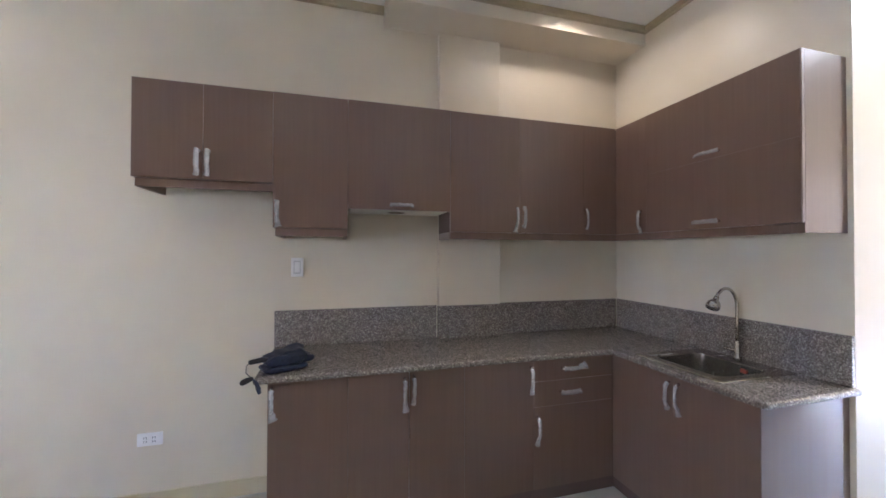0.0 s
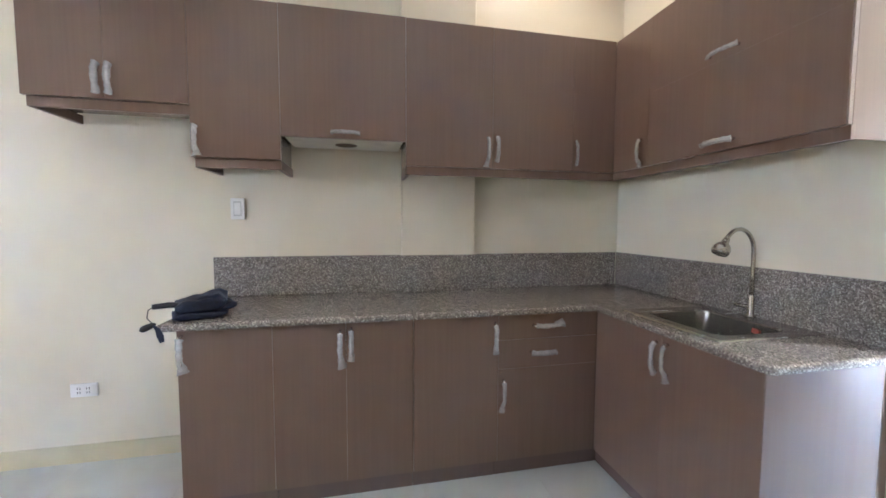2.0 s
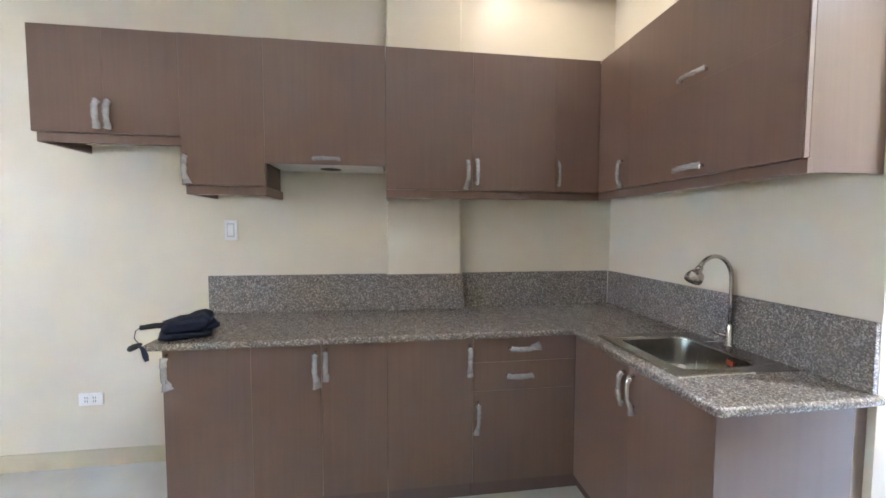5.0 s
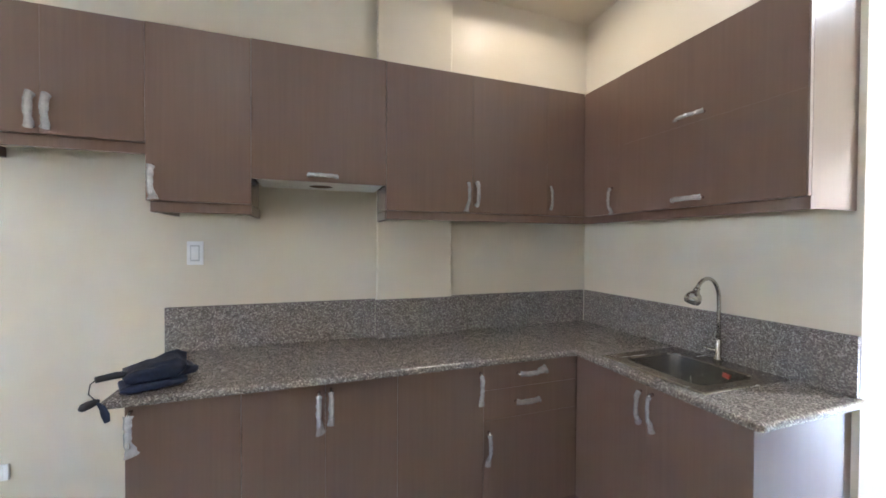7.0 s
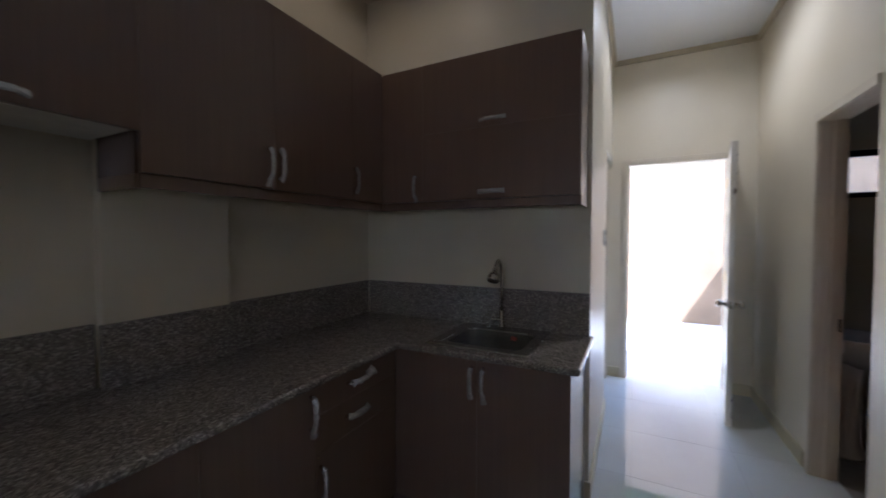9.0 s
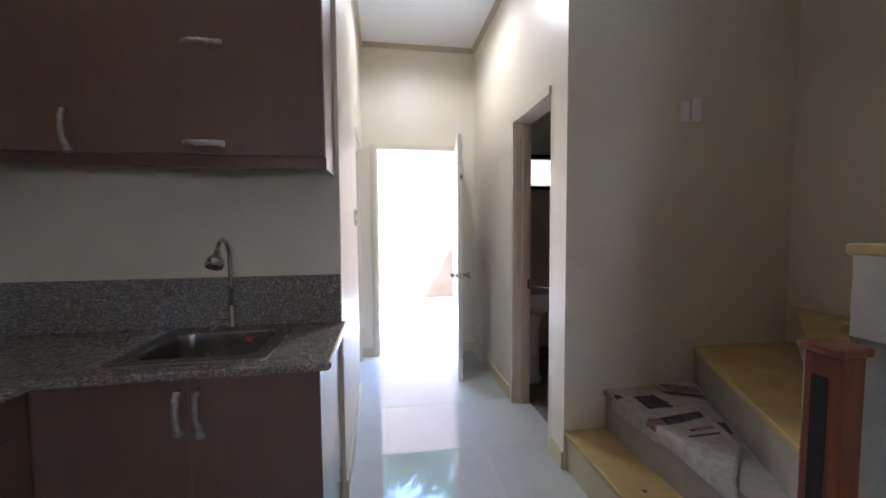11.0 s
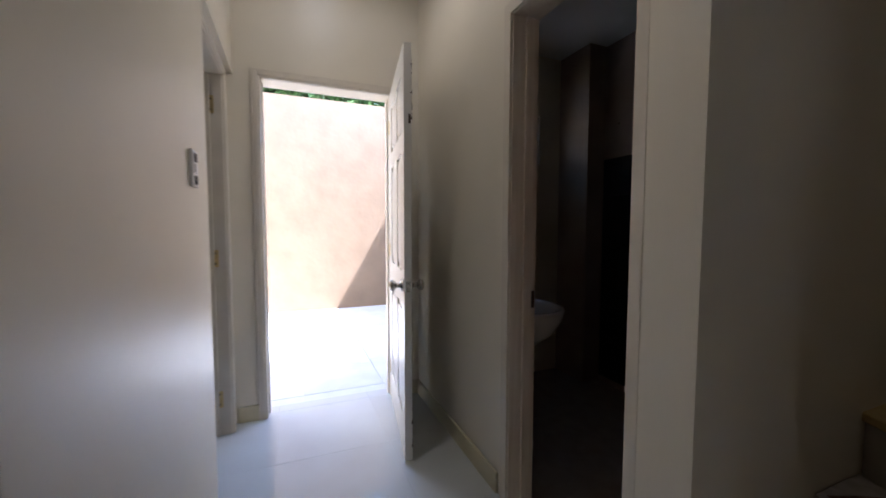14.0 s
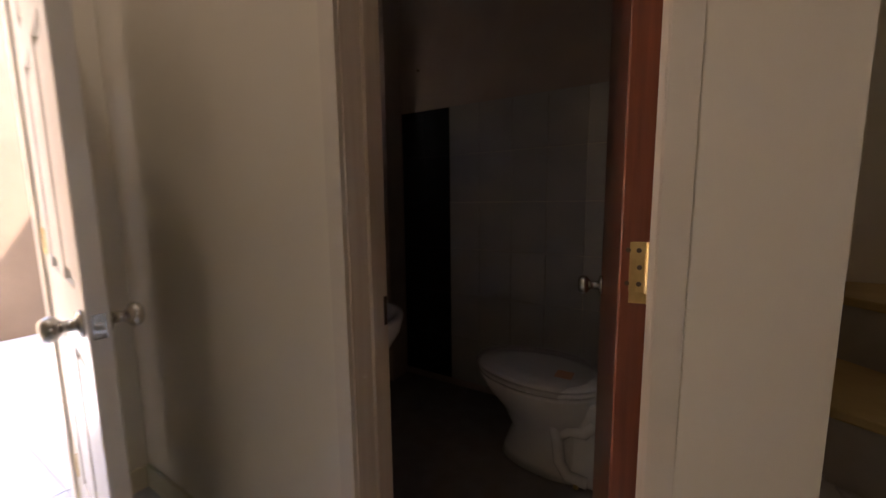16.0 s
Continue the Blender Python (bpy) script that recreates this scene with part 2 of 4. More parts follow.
def prism(bm, poly, z0, z1):
    a = [bm.verts.new((x, y, z0)) for x, y in poly]
    b = [bm.verts.new((x, y, z1)) for x, y in poly]
    n = len(poly)
    bm.faces.new(a[::-1])
    bm.faces.new(b)
    for k in range(n):
        bm.faces.new((a[k], a[(k + 1) % n], b[(k + 1) % n], b[k]))


def link_mesh(name, bm, material, smooth=False):
    bmesh.ops.recalc_face_normals(bm, faces=bm.faces)
    lo = Vector([min(v.co[i] for v in bm.verts) for i in range(3)])
    hi = Vector([max(v.co[i] for v in bm.verts) for i in range(3)])
    mid = (lo + hi) / 2
    bmesh.ops.translate(bm, verts=bm.verts, vec=-mid)
    me = bpy.data.meshes.new(name)
    bm.to_mesh(me)
    bm.free()
    me.materials.append(material)
    if smooth:
        for p in me.polygons:
            p.use_smooth = True
    ob = new(name, me)
    ob.location = mid
    WHERE[ob] = mid
    return ob


def part(name, bm, material, parent, label="", smooth=False):
    ob = link_mesh(name, bm, material, smooth)
    ob.parent = parent
    ob.matrix_parent_inverse = Matrix.Translation(-WHERE[parent])
    if label:
        tagged(ob, label)
    return ob


def boxpart(name, dims, material, parent, label="", bevel=0.0):
    bm = bmesh.new()
    box(bm, *dims, bevel=bevel)
    return part(name, bm, material, parent, label)


def thing(name, at, label, category, group=""):
    ob = new(name)
    ob.empty_display_size = 0.1
    ob.location = at
    WHERE[ob] = Vector(at)
    return tagged(ob, label, category, group)


def single(name, bm, material, label, category, group="", kind="", smooth=False):
    return tagged(link_mesh(name, bm, material, smooth), label, category, group, kind)


def setting(name, boxes, material, label, category="wall", bevel=0.0):
    bm = bmesh.new()
    for b in boxes:
        box(bm, *b, bevel=bevel)
    return single(name, bm, material, label, category, kind="structure")


# ---- plan ----
YN, YS = 2.75, -1.33            # kitchen wall face, far side wall face
XW, XE = -4.60, 4.45            # front wall face, back wall face
XS, YH = 2.38, 1.265            # sink wall face, hall wall face
XT, YB = 2.405, 0.096            # stair wall face, bathroom wall face
H = 3.19

setting("wall_north", [(XW - 0.15, XE + 0.15, YN, YN + 0.15, -0.1, 5.8)], PAINT, "cream painted kitchen wall")
setting("wall_column", [(0.846, 1.312, YN - 0.05, YN, 0, 3.06)], PAINT, "cream painted shallow column on the kitchen wall", bevel=0.007)
setting("wall_sink", [(XS, XS + 0.15, YH, YN, 0, H)], PAINT, "cream painted wall behind the sink")
setting("wall_hall_north", [(XS + 0.15, 3.575, YH, YH + 0.14, 0, H), (4.345, XE, YH + 0.044, YH + 0.14, 0, 2.147), (3.575, XE, YH, YH + 0.14, 2.147, H)],
        PAINT, "cream painted hallway wall with a doorway")
setting("wall_bathroom", [(XT, 2.585, YB - 0.126, YB, 0, H), (3.24, XE, YB - 0.126, YB, 0, H), (2.585, 3.24, YB - 0.126, YB, 2.13, H)],
        PAINT, "cream painted hallway wall with the bathroom doorway")
setting("wall_stairs", [(XT, XT + 0.165, YS, YB - 0.126, 0, H + 0.12)], PAINT, "cream painted wall beside the stairs")
setting("wall_south", [(XW - 0.15, XE + 0.15, YS - 0.15, YS, -0.1, 5.8)], PAINT, "cream painted side wall")
DY0, DY1, DZ = 0.30, 1.12, 2.145
WY0, WY1, WZ0, WZ1 = -0.955, -0.40, 1.75, 2.135
# Upper gap (y 1.3 to 2.3) is invented, to let sky light the stairwell.
setting("wall_east", [(XE, XE + 0.15, DY1, YN, -0.1, 4.0), (XE, XE + 0.15, 2.3, YN, 4.0, 5.8), (XE, XE + 0.15, WY1, 2.3, 5.5, 5.8), (XE, XE + 0.15, WY1, DY0, -0.1, 5.5), (XE, XE + 0.15, DY0, DY1, DZ, 4.0), (XE, XE + 0.15, DY0, 1.3, 4.0, 5.5),
                      (XE, XE + 0.15, YS, WY0, -0.1, 5.8), (XE, XE + 0.15, WY0, WY1, -0.1, WZ0), (XE, XE + 0.15, WY0, WY1, WZ1, 5.8)],
        PAINT, "cream painted back wall with an open doorway")
setting("wall_west", [(XW - 0.15, XW, YS, 0.2, -0.1, 5.8), (XW - 0.15, XW, 1.0, YN, -0.1, 5.8), (XW - 0.15, XW, 0.2, 1.0, -0.1, 1.2),
                      (XW - 0.15, XW, 0.2, 1.0, 2.05, 5.8)], PAINT, "cream painted front wall with a window")
setting("ceiling", [(XW, XS, -0.155, YN, H, H + 0.12), (XS, XE, YB - 0.126, YN, H, H + 0.12), (XT + 0.165, XE, YS, YB - 0.126, 2.62, 2.74),
                    (XW, -1.6, YS, -0.155, H, H + 0.12), (2.38, XT, -0.155, YB - 0.126, H, H + 0.12)], CEIL, "white painted flat ceiling", "ceiling")
setting("roof", [(XW - 0.4, XE + 0.22, YS - 0.2, YN + 0.2, 5.8, 5.95)], ROOF, "flat roof over the house", "roof")
setting("beam", [(0.46, XS, 2.44, YN, 3.06, H)], PAINT, "cream painted ceiling beam along the kitchen wall", "beam")
setting("beam_casing", [(0.46, 0.86, 2.41, 2.44, 3.045, H)], PAINT, "cream boxed casing on the beam", "beam")
setting("trim_ceiling", [(XW, 0.46, YN - 0.03, YN, H - 0.05, H), (0.86, XS - 0.03, 2.41, 2.44, H - 0.045, H), (XS - 0.03, XS, YH, 2.44, H - 0.045, H),
                         (XS, XE - 0.03, YH - 0.03, YH, H - 0.045, H), (XE - 0.03, XE, YB, YH, H - 0.045, H), (XT, XE - 0.03, YB, YB + 0.03, H - 0.045, H)],
        TAN, "tan painted ceiling moulding", "moulding")
BB = 0.10
setting("baseboard", [(XW, -0.17, YN - 0.015, YN, 0, BB), (XS - 0.012, XS, YH, 1.283, 0, BB), (XS - 0.012, 3.575, YH - 0.014, YH, 0, BB),
                      (XE - 0.014, XE, DY1 + 0.05, YH + 0.026, 0, BB), (XE - 0.014, XE, YB, DY0 - 0.05, 0, BB), (3.29, XE - 0.014, YB, YB + 0.014, 0, BB),
                      (XT, 2.55, YB, YB + 0.014, 0, BB)],
        SKIRT, "pale yellow painted skirting board", "skirting", bevel=0.003)
setting("floor", [(XW, XE + 0.15, YS, YN, -0.1, -0.002)], GROUT, "grout bed under polished floor tiles", "floor")
setting("upper_floor", [(XT + 0.165, XE, YS, YB - 0.126, H + 0.02, H + 0.12)], CEIL, "bare floor of the upper storey", "floor")
FLOOR_OB = bpy.data.objects["floor"]

# front window, never in view, holds the added fill
w1 = tagged(new("window_1"), "white framed front window with clear panes", "window", kind="structure")
WHERE[w1] = Vector((0, 0, 0))
for y0, y1 in ((0.2, 0.24), (0.58, 0.62), (0.96, 1.0)):
    boxpart("window_frame", (XW - 0.1, XW - 0.05, y0, y1, 1.2, 2.05), DOORWHITE, w1)
for y0, y1 in ((0.24, 0.58), (0.62, 0.96)):
    for z0, z1 in ((1.2, 1.24), (2.01, 2.05)):
        boxpart("window_frame", (XW - 0.1, XW - 0.05, y0, y1, z0, z1), DOORWHITE, w1)
    boxpart("pane", (XW - 0.08, XW - 0.074, y0, y1, 1.24, 2.01), GLASS, w1).visible_shadow = False

# ---- doors ----
def casing(name, label, axis, at, out, a0, a1, top, width=0.055, depth=0.014, jamb=0.14, lining=0.022, plain=False, lining_mat=None):
    """Casing on one face and lining in the depth of an opening; axis is the wall's way, at its face, out the side that is seen."""
    root = tagged(new(name), label, "door frame", kind="structure")
    WHERE[root] = Vector((0, 0, 0))

    def put(nm, u0, u1, v0, v1, z0, z1):
        v0, v1 = min(v0, v1), max(v0, v1)
        dims = (u0, u1, v0, v1, z0, z1) if axis == "x" else (v0, v1, u0, u1, z0, z1)
        boxpart(nm, dims, (lining_mat or TRIM) if nm != "casing" else TRIM, root, bevel=0.0004 if plain else 0.004)
    for k, (d0, d1) in enumerate(((0, width),) if plain else ((0, width), (0.012, width - 0.014))):
        o0, o1 = (at, at + out * depth) if k == 0 else (at + out * depth, at + out * (depth + 0.004))
        put("casing", a0 - d1 + (0.010 if plain else 0), a0 - d0, o0, at + out * 0.0012 if plain else o1, 0, top + d1)
        put("casing", a1 + d0, a1 + d1, o0, o1, 0, top + d1)
        put("casing", a0 - d0, a1 + d0, o0, o1, top + d0, top + d1)
    b0, b1 = at + out * (0.0008 if plain else 0.003), at - out * jamb
    put("jamb", a0 - lining, a0 + 0.004, b0, b1, 0, top)
    put("jamb", a1 - 0.004, a1 + lining, b0, b1, 0, top)
    put("jamb", a0 + 0.004, a1 - 0.004, b0, b1, top - 0.004, top + lining)
    s0, s1 = at - out * 0.06, at - out * 0.10
    put("stop", a0 + 0.004, a0 + 0.014, s0, s1, 0, top - 0.004)
    put("stop", a1 - 0.014, a1 - 0.004, s0, s1, 0, top - 0.004)
    return root


def panel_door(name, hinge, angle, width, height, material, label, knob_mat, thick=0.04, z0=0.02, panels=True):
    """A leaf that swings at hinge; angle is the way it points, in degrees; it is thick towards its left."""
    root = tagged(new(name), label, "door", kind="structure")
    WHERE[root] = Vector((0, 0, 0))
    m = pose(hinge[0], hinge[1], z0, 0, 0, angle)

    def put(nm, dims, matl, parent=root, bevel=0.003, lab=""):
        bm = bmesh.new()
        box(bm, *dims, bevel=bevel, segs=1)
        bmesh.ops.transform(bm, matrix=m, verts=bm.verts)
        return part(nm, bm, matl, parent, lab)
    leaf = None
    if panels:
        st, mid = 0.11, 0.10
        cols = [(st, (width - mid) / 2), ((width + mid) / 2, width - st)]
        rows = [(0.20, 0.80), (0.98, 1.60), (1.70, height - 0.12)]
        bm = bmesh.new()
        box(bm, 0, st, 0, thick, 0, height, 0.002, 1)
        box(bm, width - st, width, 0, thick, 0, height, 0.002, 1)
        box(bm, (width - mid) / 2, (width + mid) / 2, 0.001, thick - 0.001, 0.19, height - 0.11)
        for z_a, z_b in ((0, 0.20), (0.80, 0.98), (1.60, 1.70), (height - 0.12, height)):
            box(bm, st - 0.001, width - st + 0.001, 0, thick, z_a, z_b, 0.002, 1)
        bmesh.ops.transform(bm, matrix=m, verts=bm.verts)
        leaf = part("leaf", bm, material, root)
        for x0, x1 in cols:
            for z_a, z_b in rows:
                bm = bmesh.new()
                box(bm, x0 - 0.004, x1 + 0.004, 0.012, thick - 0.012, z_a - 0.004, z_b + 0.004)
                box(bm, x0 + 0.03, x1 - 0.03, 0.003, thick - 0.003, z_a + 0.03, z_b - 0.03, 0.006, 1)
                bmesh.ops.transform(bm, matrix=m, verts=bm.verts)
                part("panel", bm, material, root)
    else:
        leaf = put("leaf", (0, width, 0, thick, 0, height), material)
    # knob set
    kx, kz = width - 0.062, 0.93 - z0
    for s in (1, -1):
        bm = bmesh.new()
        lathe(bm, [(0.0, 0.0), (0.031, 0.0), (0.033, 0.004), (0.028, 0.009), (0.014, 0.012), (0.0125, 0.032), (0.017, 0.036), (0.027, 0.044),
                   (0.0295, 0.054), (0.027, 0.064), (0.018, 0.070), (0.0, 0.071)], 20)
        rot = pose(kx, thick if s > 0 else 0.0, kz, -90 if s > 0 else 90)
        bmesh.ops.transform(bm, matrix=m @ rot, verts=bm.verts)
        part("knob", bm, knob_mat, root, "round satin metal knob", smooth=True)
    put("latch_plate", (width - 0.001, width + 0.0015, 0.008, thick - 0.008, kz - 0.028, kz + 0.028), NICKEL, root, 0.0)
    put("latch", (width, width + 0.011, 0.014, thick - 0.014, kz - 0.009, kz + 0.009), NICKEL, root, 0.002)
    for z in (0.22, height / 2, height - 0.22):
        bm = bmesh.new()
        tube(bm, [(-0.004, 0, z - 0.045), (-0.004, 0, z + 0.045)], 0.006, 8)
        box(bm, -0.002, 0.0, 0.003, 0.033, z - 0.045, z + 0.045)
        bmesh.ops.transform(bm, matrix=m, verts=bm.verts)
        part("hinge", bm, BRASS, root)
    return root


def small(name, dims, material, label, category):
    bm = bmesh.new()
    box(bm, *dims, bevel=0.001, segs=1)
    return single(name, bm, material, label, category)


small("wall_plug", (3.978, 3.990, YS + 0.003, YS + 0.010, 2.000, 2.013), IRON, "small dark wall plug in the bathroom", "wall plug")
casing("door_frame_back", "cream painted frame of the back doorway", "y", XE, -1, DY0, DY1, DZ, jamb=0.15)
casing("door_frame_bathroom", "cream painted frame of the bathroom doorway", "x", YB, 1, 2.597, 3.208, 2.11, width=0.047, jamb=0.126, lining=0.034, plain=True, lining_mat=JAMB)
casing("door_frame_room", "cream painted frame of the side room doorway", "x", YH + 0.044, -1, 3.60, 4.325, 2.092, jamb=0.096)
panel_door("door_1", (XE - 0.034, 0.3155), 171.0, 0.772, 2.115, DOORWHITE, "white six-panel back door standing open", NICKEL)
boxpart("bolt", (3.648, 3.672, 0.398, 0.4135, 1.745, 1.792), IRON, bpy.data.objects["door_1"], "small dark bolt", bevel=0.001)
rnd = random.Random(11)
CHIP = mat("bare_chipped_wood", (0.10, 0.065, 0.04), 0.8, scale=40)
for k in range(16):
    cz = rnd.choice((rnd.uniform(0.03, 0.55), rnd.uniform(0.03, 0.25), rnd.uniform(1.7, 2.06)))
    on_edge = k % 2
    bm = bmesh.new()
    w, hgt = rnd.uniform(0.002, 0.006), rnd.uniform(0.006, 0.035)
    if on_edge:
        pts = [(0.7995, 0.040 - w * 1.6, cz), (0.8006, 0.0405, cz - hgt * 0.4), (0.8006, 0.0405, cz + hgt), (0.7995, 0.040 - w, cz + hgt * 0.5)]
    else:
        pts = [(0.800 - w * 2, 0.0402, cz), (0.8004, 0.0404, cz - hgt * 0.5), (0.8004, 0.0404, cz + hgt * 0.8), (0.800 - w, 0.0402, cz + hgt * 0.3)]
    low = [bm.verts.new(p) for p in pts]
    top_v = [bm.verts.new((p[0] + 0.0006, p[1] + 0.0006, p[2])) for p in pts]
    bm.faces.new(low)
    bm.faces.new(top_v[::-1])
    for q in range(4):
        bm.faces.new((low[q], low[(q + 1) % 4], top_v[(q + 1) % 4], top_v[q]))
    bmesh.ops.transform(bm, matrix=pose(XE - 0.012, 0.312, 0.02, 0, 0, 171.0), verts=bm.verts)
    part("chip", bm, CHIP, bpy.data.objects["door_1"])
panel_door("door_2", (2.610, -0.034), -79.0, 0.57, 2.07, REDWOOD, "red-brown varnished bathroom door standing open", NICKEL, thick=0.05, panels=False)
panel_door("door_3", (4.312, YH + 0.150), 86.0, 0.70, 2.06, DOORWHITE, "white side room door standing open inwards", NICKEL)


def strike(name, dims, hole, material, label):
    root = tagged(new(name), label, "strike plate")
    WHERE[root] = Vector((0, 0, 0))
    boxpart("plate", dims, material, root, bevel=0.001)
    boxpart("slot", hole, DARK, root)
    return root


strike("strike_plate", (3.1995, 3.204, -0.024, 0.028, 0.880, 0.955), (3.198, 3.1995, -0.010, 0.014, 0.90, 0.94), IRON, "dark bronze strike plate on the bathroom door jamb")
strike("strike_plate", (4.455, 4.475, 1.1185, 1.121, 1.75, 1.80), (4.46, 4.47, 1.117, 1.1185, 1.76, 1.79), IRON, "small dark bolt plate on the back door jamb")
strike("strike_plate", (4.455, 4.475, 1.1185, 1.121, 0.10, 0.145), (4.46, 4.47, 1.117, 1.1185, 0.11, 0.135), IRON, "small dark bolt plate low on the back door jamb")
FRAME_3, DOOR_2 = bpy.data.objects["door_frame_room"], bpy.data.objects["door_2"]
for zz in (0.22, 1.05, 1.92):
    plate_ob = boxpart("hinge", (4.3175, 4.321, YH + 0.083, YH + 0.138, zz - 0.05, zz + 0.05), BRASS, FRAME_3, "brass butt hinge", bevel=0.001)
    for dz in (-0.03, 0.0, 0.03):
        sy = YH + 0.10 + (0.015 if dz == 0 else 0)
        bm = bmesh.new()
        tube(bm, [(4.3175, sy, zz + dz), (4.3158, sy, zz + dz)], 0.005, 8)
        part("screw", bm, IRON, plate_ob)
bm = bmesh.new()
box(bm, 2.617, 2.660, -0.033, -0.0275, 1.03, 1.12, 0.001, 1)
tube(bm, [(2.613, -0.027, 1.03), (2.613, -0.027, 1.12)], 0.006, 10)
plate_ob = part("hinge", bm, BRASS, DOOR_2, "yellow brass butt hinge")
for sx, sz in ((2.627, 1.045), (2.627, 1.075), (2.629, 1.105), (2.646, 1.045), (2.646, 1.105)):
    bm = bmesh.new()
    tube(bm, [(sx, -0.0275, sz), (sx, -0.0262, sz)], 0.0045, 8)
    part("screw", bm, IRON, plate_ob)

# ---- kitchen ----
def handle(parent, centre, along, out, length=0.128, film=0, seed=0):
    """An arched pull with its plastic wrap: along and out are unit ways."""
    c, a, o = Vector(centre), Vector(along), Vector(out)
    bm = bmesh.new()
    pts = [c + a * (length / 2) * s + o * d for s, d in ((-1.0, 0.0), (-0.97, 0.016), (-0.85, 0.024), (-0.5, 0.029), (0, 0.031), (0.5, 0.029), (0.85, 0.024), (0.97, 0.016), (1.0, 0.0))]
    tube(bm, pts, 0.0072, 8, 0.8)
    part("handle", bm, CHROME, parent, "chrome arched pull handle", smooth=True)
    if film:
        rnd = random.Random(seed)
        bm = bmesh.new()
        side = a.cross(o)
        ext = (0.022 + rnd.random() * 0.022) if film > 1 else 0.004
        start = -0.86 if film > 1 else -0.97
        fp, fr, n, drift = [], [], 14, rnd.uniform(-0.012, 0.02)
        for k in range(n):
            s = start + (1.0 - start + ext / (length / 2)) * k / (n - 1)
            d = 0.012 + 0.018 * max(0.0, 1 - abs(s) ** 4) if abs(s) < 1 else 0.012
            tail = max(0.0, s - 0.8) / 0.6
            fp.append(c + a * s * length / 2 + o * d + side * (rnd.uniform(-0.0012, 0.0012) + tail * drift))
            fr.append(rnd.uniform(0.012, 0.0155) * (1 + 0.45 * tail + (0.25 if k in (0, n - 1) else 0)))
        tube(bm, fp, fr, 9, rnd.uniform(0.6, 0.8), caps=False)
        for v in bm.verts:
            v.co += Vector((rnd.uniform(-1, 1), rnd.uniform(-1, 1), rnd.uniform(-1, 1))) * 0.0009
        part("plastic_film", bm, FILM, parent, "crumpled clear protective plastic film")


FY, RX = 2.413, 2.087      # fronts of the wall units
BY, BX = 2.150, 1.830      # fronts of the base units
G = 0.0010
DOWN, UP = (0, 0, -1), (0, 0, 1)


def front(unit, dims, name="door"):
    return boxpart(name, dims, WOOD, unit, bevel=0.0)


def back_unit(name, label, x0, x1, yf, z0, z1, splits, handles, group, toe=0.0, body=True, rail=0.0):
    """A cabinet against the kitchen wall: fronts at yf, one for each split (x0, x1, z0, z1, name)."""
    u = thing(name, ((x0 + x1) / 2, YN, z0), label, "cabinet", group)
    if body:
        boxpart("body", (x0 + 0.001, x1 - 0.001, yf + 0.032, YN - 0.052, z0 + toe, z1 - 0.003), WOOD_SIDE, u)
    if toe:
        boxpart("plinth", (x0 + 0.001, x1 - 0.001, yf + 0.045, yf + 0.063, z0, z0 + toe), WOOD_SIDE, u)
    if rail:
        boxpart("rail", (x0 + 0.012, x1 - 0.001, yf + 0.016, yf + 0.034, z0 - rail, z0), WOOD, u, bevel=0.001)
    doors = [front(u, (a + G, b - G, yf, yf + 0.018, c + G, d - G), nm) for a, b, c, d, nm in splits]
    for k, (i, centre, along, film) in enumerate(handles):
        handle(doors[i], (centre[0], yf, centre[1]), along, (0, -1, 0), film=film, seed=int(centre[0] * 1000 + centre[1] * 77) + k)
    return u


WALLG, BASEG = "wall cabinets above the worktop", "base cabinets under the worktop"
RT = (1, 0, 0)
a = back_unit("wall_cabinet", "short brown laminate wall cabinet with two doors", -0.855, -0.19, FY, 1.885, 2.395,
              [(-0.855, -0.532, 1.885, 2.395, "door"), (-0.532, -0.19, 1.885, 2.395, "door")],
              [(0, (-0.555, 1.976), DOWN, 1), (1, (-0.505, 1.976), DOWN, 1)], WALLG, rail=0.046)
boxpart("rail", (-0.843, -0.825, FY + 0.034, YN - 0.002, 1.839, 1.885), WOOD, a)
b = back_unit("wall_cabinet", "tall narrow brown laminate wall cabinet", -0.19, 0.215, FY, 1.638, 2.397,
              [(-0.19, 0.215, 1.638, 2.397, "door")], [(0, (-0.165, 1.728), DOWN, 2)], WALLG, rail=0.046)
boxpart("rail", (-0.178, -0.160, FY + 0.034, YN - 0.002, 1.592, 1.638), WOOD, b)
boxpart("rail", (0.195, 0.213, FY + 0.034, YN - 0.002, 1.592, 1.638), WOOD, b)
c = back_unit("wall_cabinet", "brown laminate range hood cabinet with an open underside", 0.215, 0.842, FY, 1.757, 2.399,
              [(0.215, 0.842, 1.757, 2.399, "door")], [(0, (0.528, 1.787), RT, 1)], WALLG, body=False)
boxpart("side_panel", (0.216, 0.232, FY + 0.019, YN - 0.052, 1.772, 2.396), WOOD_SIDE, c)
boxpart("side_panel", (0.825, 0.841, FY + 0.019, YN - 0.052, 1.772, 2.396), WOOD_SIDE, c)
boxpart("top_panel", (0.232, 0.825, FY + 0.019, YN - 0.052, 2.378, 2.396), WOOD_SIDE, c)
